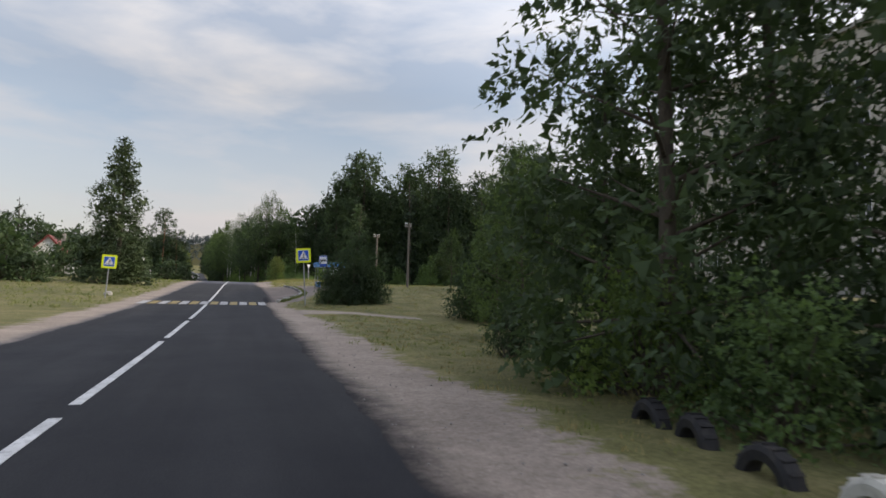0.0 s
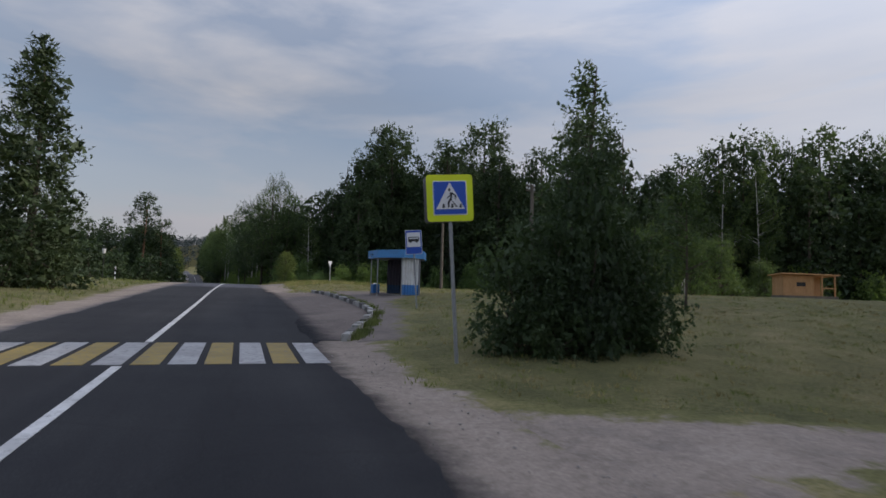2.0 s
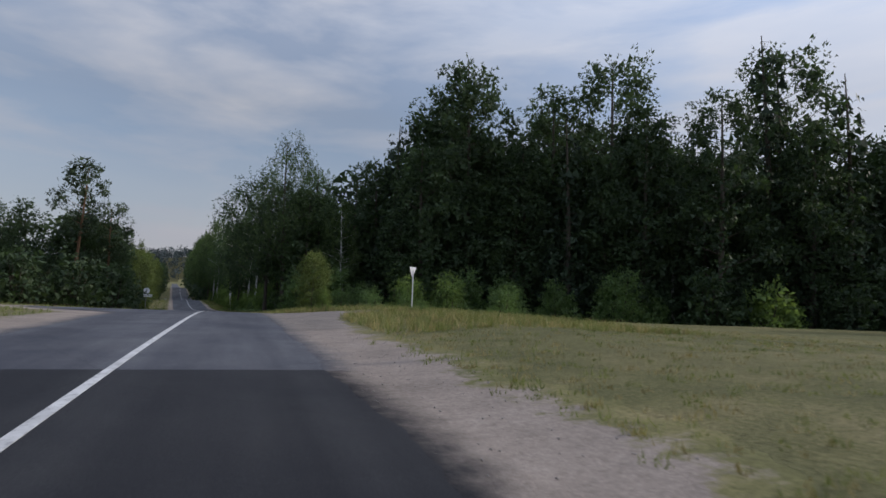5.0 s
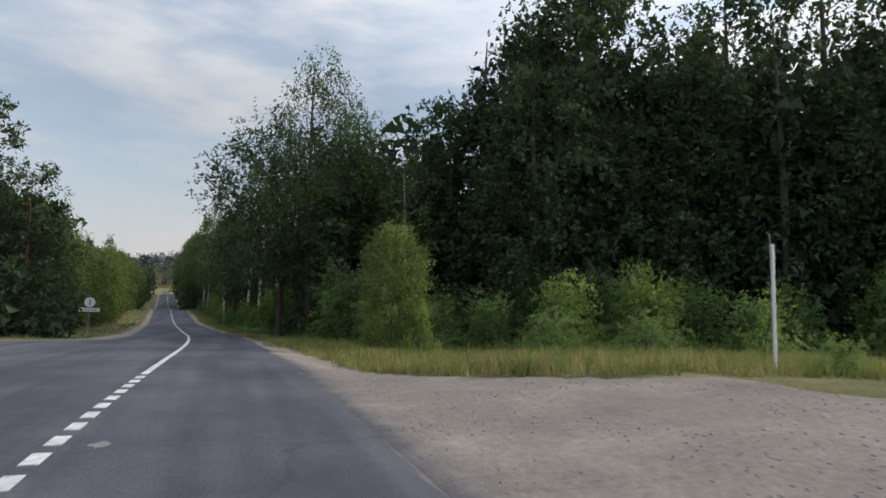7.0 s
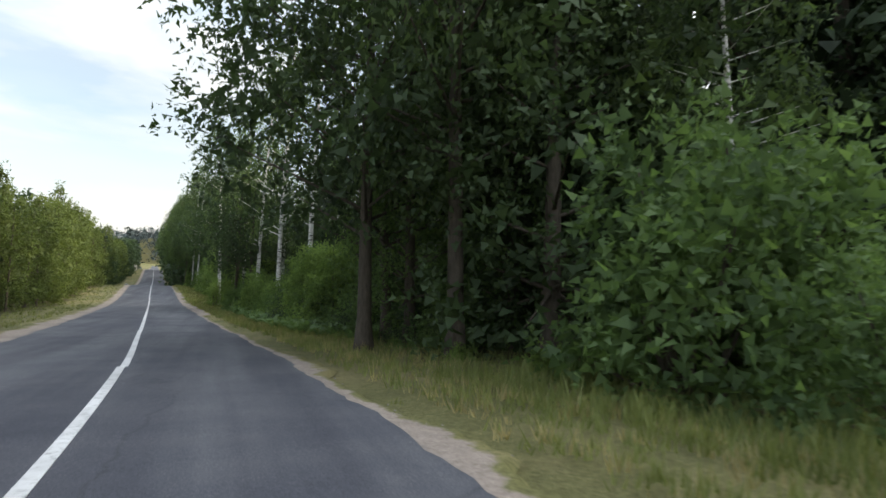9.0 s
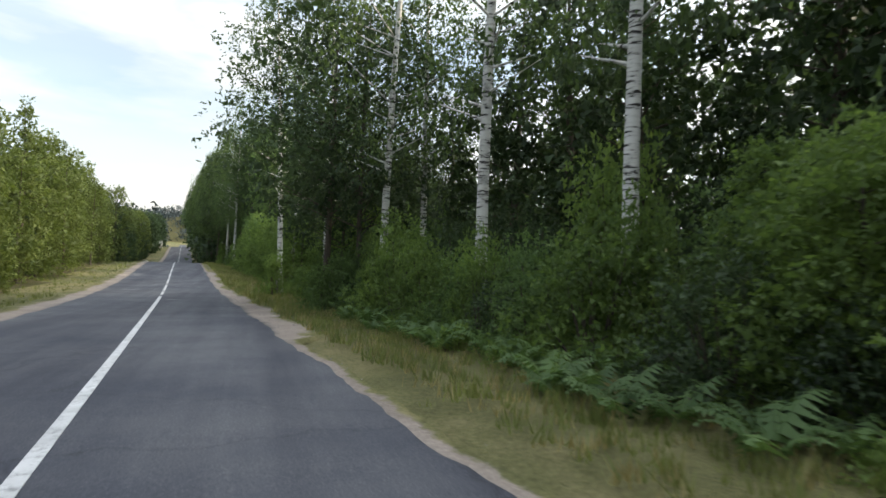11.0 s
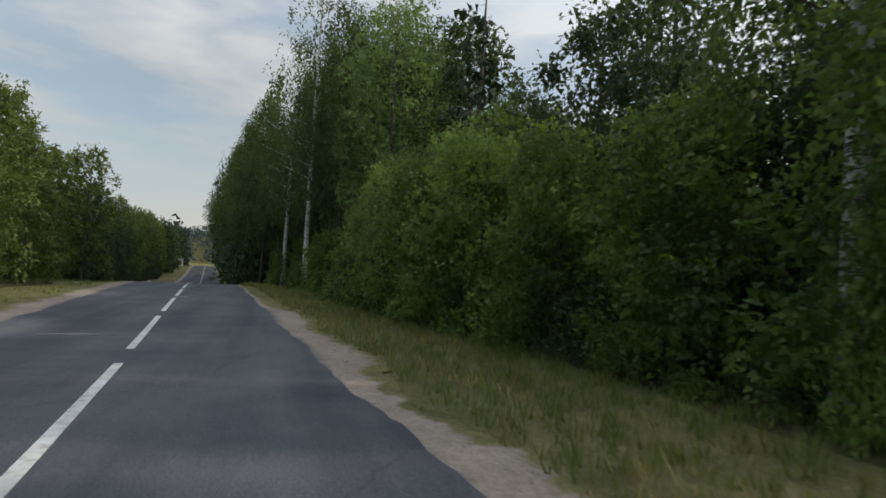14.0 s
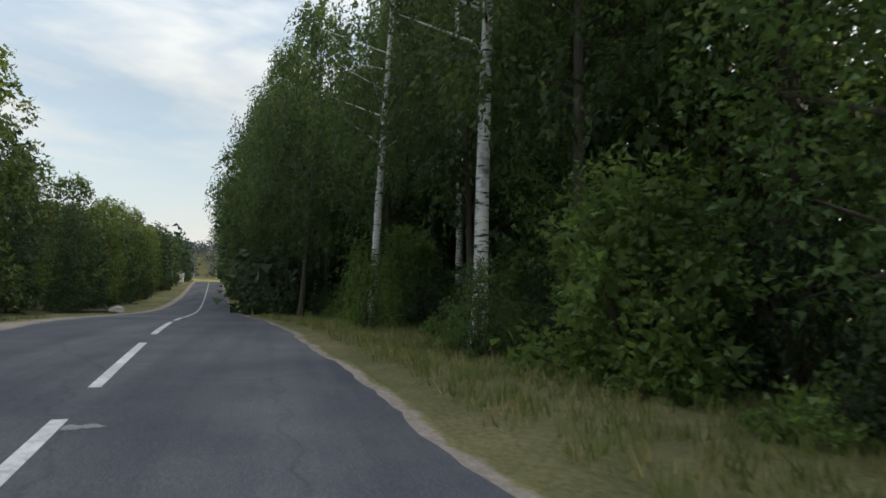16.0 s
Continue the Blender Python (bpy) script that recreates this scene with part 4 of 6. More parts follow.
def litter_bin(m):
    t = thing("litter_bin", m, "square blue metal litter bin beside the shelter", "bin")
    bm = bmesh.new()
    for a in ((-0.24, 0.24, -0.24, -0.22), (-0.24, 0.24, 0.22, 0.24), (-0.24, -0.22, -0.22, 0.22), (0.22, 0.24, -0.22, 0.22)):
        box(bm, *a, 0.04, 0.60, bevel=0.006)
    box(bm, -0.23, 0.23, -0.23, 0.23, 0.04, 0.07)
    part("bin_body", bm, BLUE_LOW, t)
    bm = bmesh.new()
    bmesh.ops.create_icosphere(bm, subdivisions=2, radius=0.2)
    for v in bm.verts:
        v.co = Vector((v.co.x, v.co.y, 0.58 + v.co.z * 0.35)) + 0.05 * noise.noise_vector(v.co * 9)
    part("rubbish", bm, SIGN_WHITE, t, "white crumpled bags")
    for x in (-0.2, 0.2):
        part("foot", boxed(x - 0.03, x + 0.03, -0.22, 0.22, 0.0, 0.045), STEEL, t)


litter_bin(on_land(8.5, 56.45, 10) @ Matrix.Diagonal((0.78, 0.78, 0.84, 1)))


# ---- poles and posts ----
def power_pole(m, h, label, arms=True):
    t = thing("power_pole", m, label, "pole", "power poles by the meadow")
    part("pole_shaft", rodded((0, 0, -0.5), (0, 0, h), 0.125, 0.085, 12), WOOD_GREY if arms else CONCRETE, t)
    for k, z in enumerate((h - 0.10, h - 0.32)):
        arm = part("cross_arm", boxed(-0.42, 0.42, 0.07, 0.13, z - 0.04, z + 0.04, bevel=0.008), WOOD_GREY, t)
        for x in (-0.36, -0.14, 0.14, 0.36):
            bm = bmesh.new()
            rod(bm, (x, 0.10, z + 0.04), (x, 0.10, z + 0.10), 0.012, sides=6)
            rod(bm, (x, 0.10, z + 0.09), (x, 0.10, z + 0.20), 0.045, 0.028, 8)
            part("insulator", bm, PORCELAIN, arm)
    return t


power_pole(on_land(16.3, 53.6, 30), 5.9, "weathered wooden power pole standing in the meadow")
power_pole(on_land(17.0, 70.8, 20), 6.0, "weathered power pole with white insulators behind the shelter")


t = thing("triangle_sign", on_land(11.9, 98.4, 42), "white triangular give-way sign seen from behind", "road sign")
part("pole", rodded((0, 0, -0.3), (0, 0, 2.55), 0.035, sides=8), SIGN_WHITE, t, "white-painted pole")
part("panel", prism(bmesh.new(), [(-0.40, 2.72), (0.40, 2.72), (0.0, 2.02)], 0.035, 0.047), SIGN_WHITE, t)


def meadow_marker(m, h):
    t = thing("marker_post", m, "thin pale concrete marker post in the meadow", "post", "marker posts")
    part("shaft", boxed(-0.035, 0.035, -0.035, 0.035, -0.2, h, bevel=0.008), CONCRETE, t)
    part("cap", boxed(-0.04, 0.04, -0.04, 0.04, h, h + 0.06, bevel=0.008), CONCRETE, t)


for x, y, lean in ((41.9, 72.2, 0), (35.9, 64.8, -6)):
    meadow_marker(on_land(x, y, 20) @ pose(0, 0, 0, 0, lean, 0), 1.45)


def delineator(m):
    t = thing("delineator_post", m, "black and white striped roadside delineator post", "post")
    for k in range(5):
        part("band", boxed(-0.06, 0.06, -0.05, 0.05, k * 0.26 - (0.1 if k == 0 else 0), k * 0.26 + 0.255, bevel=0.006), SIGN_WHITE if k % 2 == 0 else SIGN_BLACK, t)
    part("reflector", boxed(-0.03, 0.03, -0.056, -0.051, 1.10, 1.2), ROOF_RED, t)


delineator(on_land(-10.6, 94.0, 10))


def garden_lamp(m):
    t = thing("street_lamp", m, "old lantern on a thin dark post by the left verge", "lamp")
    t["label"] = "old white lantern on a thin dark post"
    part("post", rodded((0, 0, -0.3), (0, 0, 2.5), 0.04, 0.03), SIGN_BLACK, t)
    part("lantern", rodded((0, 0, 2.5), (0, 0, 2.95), 0.12, 0.19, 6), SIGN_WHITE, t, "white lantern glass")
    part("lantern_cap", rodded((0, 0, 2.95), (0, 0, 3.08), 0.21, 0.04, 6), SIGN_BLACK, t)


garden_lamp(on_land(-11.2, 91.2))

t = thing("round_sign", on_spot(-7.45, 137.0, 8), "back of a round road sign with a plate below", "road sign")
part("pole", rodded((0, 0, -0.3), (0, 0, 2.35), 0.03, sides=8), STEEL, t)
part("disc", prism(bmesh.new(), [(0.33 * math.cos(a), 2.18 + 0.33 * math.sin(a)) for a in np.linspace(0, 2 * math.pi, 29)[:-1]], -0.045, -0.032), SIGN_WHITE, t, "pale grey round sheet")
part("bar", prism(bmesh.new(), [(-0.035, 1.98), (0.035, 1.98), (0.035, 2.38), (-0.035, 2.38)], -0.051, -0.0465), SIGN_BLACK, t)
plate = part("plate", prism(bmesh.new(), rounded_rect(1.25, 0.26, 0.03), -0.045, -0.032), SIGN_WHITE, t, "white place-name plate crossed out")
plate.location = (0, 0, 1.66)
part("stroke", prism(bmesh.new(), [(-0.55, -0.11), (-0.48, -0.11), (0.55, 0.11), (0.48, 0.11)], -0.052, -0.0465), SIGN_BACK, plate)
for x in (-0.42, -0.22, -0.02, 0.18, 0.38):
    part("letter_bar", prism(bmesh.new(), [(x - 0.06, -0.05), (x + 0.06, -0.05), (x + 0.06, 0.05), (x - 0.06, 0.05)], -0.0495, -0.0462), SIGN_BACK, plate)


# ---- half-buried tyres along the verge ----
def half_tyre(m, mat, label):
    t = thing("half_buried_tyre", m, label, "tyre", "half-buried tyres along the verge")
    bm = bmesh.new()
    prof = [(0.19, -0.05), (0.20, -0.085), (0.28, -0.095), (0.32, -0.07), (0.33, 0.0), (0.32, 0.07), (0.28, 0.095), (0.20, 0.085), (0.19, 0.05)]
    ring = []
    for k in range(19):
        a = math.pi * (k / 18) * 1.1 - 0.05 * math.pi
        ring.append([bm.verts.new((r * math.cos(a), w, r * math.sin(a))) for r, w in prof])
    for a, b in zip(ring, ring[1:]):
        for k in range(len(prof)):
            q = (k + 1) % len(prof)
            bm.faces.new((a[k], a[q], b[q], b[k]))
    bmesh.ops.recalc_face_normals(bm, faces=bm.faces)
    part("tyre", bm, mat, t)
    for k in range(9):
        a = math.pi * (k + 0.5) / 9
        part("tread_lug", boxed(-0.012, 0.012, -0.065, 0.065, 0.325, 0.342, m=Matrix.Rotation(math.pi / 2 - a, 4, "Y")), mat, t)


for k, (x, y, turn) in enumerate(((5.86, 2.62, 78), (5.84, 3.52, 84), (6.12, 4.66, 76), (6.24, 5.52, 82))):
    half_tyre(on_land(x, y, turn, -0.09), TYRE_WHITE if k == 0 else RUBBER, "whitewashed half-buried tyre on the verge" if k == 0 else "black half-buried tyre on the grassy verge")



# ---- houses ----
def apartment_block():
    """A five-storey panel block beyond the trees; its long face looks over the road."""
    x0, y0, y1, top = 43.5, -14.5, 48.0, 19.25
    gz = float(land_z(44, 47)) - 0.1
    t = thing("apartment_block", pose(x0, y1, gz, 0, 0, -5), "five-storey pale panel apartment block with a flat roof", "building")
    L = y1 - y0
    storeys, base, h = 5, 1.35, 3.0
    body = part("wall", boxed(0.12, 12.0, -L, 0, 0.0, top - 0.35), CONCRETE, t)
    part("roof", boxed(-0.35, 12.3, -L - 0.3, 0.35, top - 0.35, top, bevel=0.03), CONCRETE, t)
    part("plinth", boxed(-0.03, 0.117, -L, 0, 0.0, base), CONCRETE, t)
    cols, bay_w = 25, L / 25
    pane_shape = mesh_of("glass", [(0, -0.53, 0), (0, 0.53, 0), (0, 0.53, 1.4), (0, -0.53, 1.4)], [(0, 3, 2, 1)], GLASS)
    curtain_shape = mesh_of("curtain", [(0.012 * (k % 2), -0.53 + 0.0815 * k, z) for k in range(14) for z in (0.03, 1.38)], [(2 * k, 2 * k + 1, 2 * k + 3, 2 * k + 2) for k in range(13)], WHITEWASH)
    bm = bmesh.new()
    for a in ((-0.03, 0.03, -0.57, 0.57, -0.04, 0.04), (-0.03, 0.03, -0.57, 0.57, 1.36, 1.44), (-0.03, 0.03, -0.57, -0.50, 0.04, 1.36), (-0.03, 0.03, 0.50, 0.57, 0.04, 1.36), (-0.025, 0.025, -0.10, -0.04, 0.04, 1.36)):
        box(bm, *a)
    frame_shape = bpy.data.meshes.new("window_frame")
    bm.to_mesh(frame_shape); bm.free(); frame_shape.materials.append(SIGN_WHITE)
    bm = bmesh.new()
    for a in ((0, 0.115, -bay_w + 0.03, -0.03, 0.02, 0.95), (0, 0.115, -bay_w + 0.03, -0.03, 2.42, h - 0.02), (0, 0.115, -bay_w + 0.03, -bay_w / 2 - 0.58, 0.95, 2.42), (0, 0.115, -bay_w / 2 + 0.58, -0.03, 0.95, 2.42)):
        box(bm, *a)
    panel_shape = bpy.data.meshes.new("wall_panel")
    bm.to_mesh(panel_shape); bm.free(); panel_shape.materials.append(PANEL)
    for c in range(cols):
        for f in range(storeys):
            z = base + f * h
            p = part("wall_panel", panel_shape, None, t); p.location = (0, -c * bay_w, z)
            w = part("window", frame_shape, None, t); w.location = (0.06, -c * bay_w - bay_w / 2, z + 0.98)
            g = part("pane", pane_shape, None, w); g.location = (0.012, 0, 0)
            if (3 * c + 5 * f) % 7 != 2:
                q = part("curtain", curtain_shape, None, w, "pale drawn curtain"); q.location = (0.034, 0, 0)
        part("attic_panel", boxed(0, 0.115, -(c + 1) * bay_w + 0.03, -c * bay_w - 0.03, base + storeys * h, top - 0.37), PANEL, t)
    for y in (-3.0, -6.5):
        part("aerial", rodded((1.5, y, top), (1.5, y, top + 2.6), 0.025, sides=6), STEEL, t)
    part("wall_end", boxed(0.0, 12.0, 0.0, 0.115, 0.0, top - 0.35), PANEL, t)


apartment_block()


def wooden_cabin():
    gz = float(land_z(60, 75))
    t = thing("wooden_cabin", pose(55.4, 73.0, gz + 0.5, 0, 0, -22) @ Matrix.Diagonal((0.76, 0.9, 1.04, 1)), "small raw timber cabin with an open porch", "cabin")
    for k in range(9):
        part("board", boxed(k * 0.45, k * 0.45 + 0.44, -0.03, 0.03, 0, 2.1 - 0.012 * k, bevel=0.008), WOOD_RAW, t)
    # no hole is cut; a black panel carries the opening's shade
    part("opening", boxed(1.75, 2.95, -0.045, -0.035, 0.95, 1.35), SIGN_BLACK, t, "black panel standing for shade in the serving opening")
    part("side_wall", boxed(-0.03, 0.03, 0.03, 2.6, 0, 2.1), WOOD_RAW, t)
    part("back_wall", boxed(0, 6.6, 2.6, 2.66, 0, 2.0), WOOD_RAW, t)
    part("inner_wall", boxed(4.05, 4.1, 0.03, 2.6, 0, 2.05), WOOD_RAW, t)
    part("roof", boxed(-0.5, 7.2, -0.6, 2.9, 2.12, 2.24, bevel=0.02, m=pose(0, 0, 0, -2, 0.6, 0)), WOOD_RAW, t)
    for x in (4.9, 6.6):
        part("post", boxed(x - 0.08, x + 0.08, -0.45, -0.29, 0, 2.12), WOOD_RAW, t)
    part("rail", boxed(4.9, 6.6, -0.40, -0.34, 0.75, 0.85), WOOD_RAW, t)
    part("brace", boxed(0, 1.5, -0.42, -0.36, 0, 0.07, m=pose(4.4, 0, 0.05, 0, -38, 0)), WOOD_RAW, t)
    part("deck", boxed(-0.2, 6.9, -0.6, 2.66, -0.9, 0.0), WOOD_GREY, t)


wooden_cabin()


def village_house():
    gz = float(land_z(-30, 112)) + 0.2
    t = thing("village_house", pose(-27.4, 110.6, gz - 0.8, 0, 0, 6), "white house with a steep dark red roof", "house")
    part("wall", boxed(-4, 3.2, -0.0, 9, -0.5, 3.6), PLASTER, t)
    bm = bmesh.new()
    prism(bm, [(-4, 3.6), (3.2, 3.6), (-0.4, 7.4)], 0.0, 0.18)
    part("gable", bm, PLASTER, t)
    bm = bmesh.new()
    prism(bm, [(-4.5, 3.25), (-4.2, 3.2), (-0.4, 7.3), (3.4, 3.2), (3.7, 3.25), (-0.4, 7.65)], -0.35, 9.4)
    part("roof", bm, ROOF_RED, t)
    for x in (-2.4, 1.0):
        w = part("window", boxed(x - 0.55, x + 0.55, -0.05, -0.004, 1.1, 2.5), SIGN_WHITE, t)
        part("pane", boxed(x - 0.47, x + 0.47, -0.06, -0.052, 1.18, 2.42), GLASS, w)
    part("chimney", boxed(0.8, 1.4, 4.0, 4.6, 5.6, 8.2), CONCRETE, t)


village_house()


def white_shed():
    """A small whitewashed building far along the road, on its left verge."""
    t = thing("white_shed", on_land(-7.3, 371.0, 0, -0.1), "small whitewashed roadside shed with a low gable roof", "shed")
    part("wall", boxed(-1.5, 1.5, -1.2, 1.2, 0, 2.5), WHITEWASH, t)
    bm = bmesh.new()
    prism(bm, [(-1.7, 2.5), (1.7, 2.5), (0, 3.3)], -1.4, 1.4)
    part("roof", bm, CONCRETE, t)
    part("door", boxed(-0.45, 0.45, -1.24, -1.203, 0.05, 2.0), WOOD_GREY, t)


white_shed()


def white_fence():
    t = thing("white_fence", on_land(-22.2, 89.0, 8), "short run of white board fence among bushes", "fence")
    board = boxed(-0.12, 0.12, -0.015, 0.015, 0.1, 1.55, bevel=0.006)
    me = bpy.data.meshes.new("board"); board.to_mesh(me); board.free(); me.materials.append(PLASTER)
    for k in range(15):
        b = part("board", me, None, t)
        b.location = (k * 0.27, 0, 0.02 * math.sin(k * 2.3))
    for z in (0.5, 1.2):
        part("rail", boxed(-0.1, 3.9, 0.02, 0.06, z - 0.04, z + 0.04), WOOD_GREY, t)
    for x in (0.0, 1.9, 3.8):
        part("post", boxed(x - 0.05, x + 0.05, 0.06, 0.16, -0.3, 1.45), WOOD_GREY, t)


white_fence()

t = thing("roadside_house", on_land(-11.5, 345, 5), "small white sunlit house beyond the trees", "house")
part("wall", boxed(-3, 2.2, 0, 7, -0.5, 4.2), PLASTER, t)
part("roof", prism(bmesh.new(), [(-3.5, 4.0), (2.7, 4.0), (-0.4, 7.2)], -0.4, 7.4), ROOF_RED, t)
w = part("window", boxed(-1.2, 0.4, -0.05, -0.004, 1.3, 2.9), SIGN_WHITE, t)
part("pane", boxed(-1.1, 0.3, -0.06, -0.052, 1.4, 2.8), GLASS, w)


def boulder(m, r, label):
    bm = bmesh.new()
    bmesh.ops.create_icosphere(bm, subdivisions=3, radius=r)
    for v in bm.verts:
        v.co = Vector((v.co.x * 1.2, v.co.y, v.co.z * 0.75 + r * 0.35)) + 0.22 * r * noise.noise_vector(v.co * (1.3 / r)) + 0.05 * r * noise.noise_vector(v.co * (5 / r))
    ob = part("boulder", bm, STONE)
    ob.matrix_basis = m
    return tagged(ob, label, "stone")


boulder(on_land(-4.9, 258), 0.42, "pale rounded boulder on the grass verge")
boulder(on_land(-6.3, 43.0), 0.22, "small pale stone under the roadside tree")
bm = rodded((-1.6, 0, 0.14), (1.2, 0.25, 0.13), 0.13, 0.11, 9)
ob = part("log", bm, BARK_DARK)
ob.matrix_basis = on_land(-6.6, 259, 20)
tagged(ob, "grey felled log lying on the verge", "log")

# ---- trees ----
def tube(p0, p1, r0, r1, sides):
    p0, p1 = np.asarray(p0, float), np.asarray(p1, float)
    d = p1 - p0
    d = d / (np.linalg.norm(d) + 1e-9)
    a = np.cross(d, [0.3, 0.9, 0.1]); a /= np.linalg.norm(a) + 1e-9
    b = np.cross(d, a)
    ang = np.arange(sides) * 2 * np.pi / sides
    ring = np.cos(ang)[:, None] * a + np.sin(ang)[:, None] * b
    v = np.concatenate([p0 + ring * r0, p1 + ring * r1])
    f = [(k, (k + 1) % sides, sides + (k + 1) % sides, sides + k) for k in range(sides)]
    return v, f


def join(pieces):
    vs, fs, o = [], [], 0
    for v, f in pieces:
        vs.append(v)
        fs += [tuple(k + o for k in q) for q in f]
        o += len(v)
    return np.concatenate(vs), fs


def stem(r, H, r0, bend, sides=9, rings=9, top=0.97):
    """A tapered, slightly bent trunk, flared at its foot; returns its mesh and its axis."""
    ph = r.uniform(0, 6.28, 2)
    def axis(u):
        return np.array([bend * math.sin(u * 2.4 + ph[0]) - bend * math.sin(ph[0]), bend * math.sin(u * 2.0 + ph[1]) - bend * math.sin(ph[1]), u * H])
    us = np.concatenate([[-0.02, 0.02], np.linspace(0.06, top, rings)])
    ang = np.arange(sides) * 2 * np.pi / sides
    v = []
    for u in us:
        rad = r0 * ((1 - max(u, 0)) ** 0.8 * 0.95 + 0.05) * (1 + 0.45 * max(0, 0.05 - u) / 0.05)
        c = axis(u)
        v += [(c[0] + rad * math.cos(a) * (1 + 0.06 * math.sin(3 * a + u * 9)), c[1] + rad * math.sin(a), c[2]) for a in ang]
    n = len(us)
    f = [(i * sides + k, i * sides + (k + 1) % sides, (i + 1) * sides + (k + 1) % sides, (i + 1) * sides + k) for i in range(n - 1) for k in range(sides)]
    return np.array(v), f, axis


def leaves(r, blobs, n, size, hang=0.0, shell=0.45, slim=0.55, reach=1.08, tri=False):
    """Small pointed leaves that sit in sprays along short twigs, the twigs filling a set of clumps (centre and radii).
    With a strong hang the twigs droop in strands, as a birch's do."""
    B = np.asarray(blobs, float)
    w = (B[:, 3] * B[:, 4] + B[:, 3] * B[:, 5]); w = w / w.sum()
    each = 8 if hang >= 0.6 else 6
    m = max(1, n // each)
    k = r.choice(len(B), m, p=w)
    d = r.normal(size=(m, 3)); d /= np.linalg.norm(d, axis=1, keepdims=True)
    rad = shell + (reach - shell) * r.random((m, 1)) ** 0.6
    twig = d * 0.5 + r.normal(size=(m, 3)) * 0.5
    twig[:, 2] -= 2.2 * hang if hang >= 0.6 else 0.15
    twig /= np.linalg.norm(twig, axis=1, keepdims=True)
    step = np.tile(np.arange(each) - each / 2, m)[:, None] * size * (0.75 if hang >= 0.6 else 0.5)
    n = m * each
    p = np.repeat(B[k, :3] + d * B[k, 3:6] * rad, each, 0) + np.repeat(twig, each, 0) * step + r.normal(size=(n, 3)) * size * 0.42
    a = np.repeat(d, each, 0) * 0.6 + np.repeat(twig, each, 0) * 0.4 + r.normal(size=(n, 3)) * 0.6
    a[:, 2] -= hang
    a /= np.linalg.norm(a, axis=1, keepdims=True)
    b = np.cross(a, r.normal(size=(n, 3))); b /= np.linalg.norm(b, axis=1, keepdims=True) + 1e-9
    L = size * r.uniform(0.65, 1.35, (n, 1))
    if tri:
        v = np.stack([p + b * L * slim * 0.5, p + a * L, p - b * L * slim * 0.5], 1).reshape(-1, 3)
        return v, np.arange(n * 3).reshape(-1, 3).tolist()
    v = np.stack([p, p + a * L * 0.45 + b * L * slim * 0.5, p + a * L, p + a * L * 0.45 - b * L * slim * 0.5], 1).reshape(-1, 3)
    return v, np.arange(n * 4).reshape(-1, 4).tolist()


def blobs_birch(r, H, R, k):
    out = []
    for i in range(k):
        u = 0.30 + 0.70 * (i + r.random()) / k
        prof = R * (min(1.0, (u - 0.22) / 0.25) * (1 - ((u - 0.3) / 0.72) ** 2.2) + 0.06)
        a = r.uniform(0, 6.28); q = prof * math.sqrt(r.uniform(0.15, 1))
        s = R * r.uniform(0.20, 0.34) * (1.1 - 0.5 * u)
        out.append((q * math.cos(a), q * math.sin(a), u * H - s * 0.5, s, s, s * r.uniform(1.3, 2.0)))
    return out


def blobs_broad(r, H, R, k, low=0.22):
    out = []
    for i in range(k):
        u = low + (0.98 - low) * (i + r.random()) / k
        c = (u - low) / (1 - low)
        prof = R * math.sqrt(max(0.03, 1 - (2 * c - 0.8) ** 2 / 1.5))
        a = i * 2.4 + r.uniform(-0.6, 0.6); q = prof * math.sqrt(r.uniform(0.2, 0.9))
        s = R * r.uniform(0.26, 0.42)
        out.append((q * math.cos(a), q * math.sin(a), u * H - s * 0.4, s, s, s * r.uniform(0.65, 0.95)))
    return out


def blobs_pine(r, H, R, k):
    out = []
    for i in range(k):
        u = 0.45 + 0.53 * (i + r.random()) / k
        prof = R * (0.35 + 0.75 * math.sin(math.pi * min(1, (1.02 - u) / 0.57) ** 0.8))
        a = i * 2.4 + r.uniform(-0.5, 0.5); q = prof * math.sqrt(r.uniform(0.2, 1))
        s = R * r.uniform(0.26, 0.42)
        out.append((q * math.cos(a), q * math.sin(a), u * H, s, s, s * 0.5))
    return out


def blobs_spruce(r, H, R, k):
    out = []
    for i in range(k):
        u = 0.06 + 0.93 * (i / k)
        prof = R * (1 - u) ** 0.85 + 0.12
        for j in range(max(2, int(5 * (1 - u) + 1))):
            a = j * 6.28 / max(2, int(5 * (1 - u) + 1)) + i * 1.1 + r.uniform(-0.3, 0.3)
            s = 0.30 * prof + 0.24
            out.append((0.7 * prof * math.cos(a), 0.7 * prof * math.sin(a), u * H - 0.12 * prof, s * 1.25, s * 1.25, s * 0.55))
    return out


def blobs_bush(r, H, R, k):
    out = []
    for i in range(k):
        a = i * 2.4 + r.uniform(-0.4, 0.4); u = (i + 0.5) / k
        q = R * math.sqrt(r.uniform(0.05, 0.75)) * (1.05 - 0.6 * u)
        s = R * r.uniform(0.28, 0.44)
        out.append((q * math.cos(a), q * math.sin(a), max(s * 0.5, u * H * r.uniform(0.8, 1.0) - s * 0.6), s, s, s * r.uniform(0.75, 1.1)))
    return out


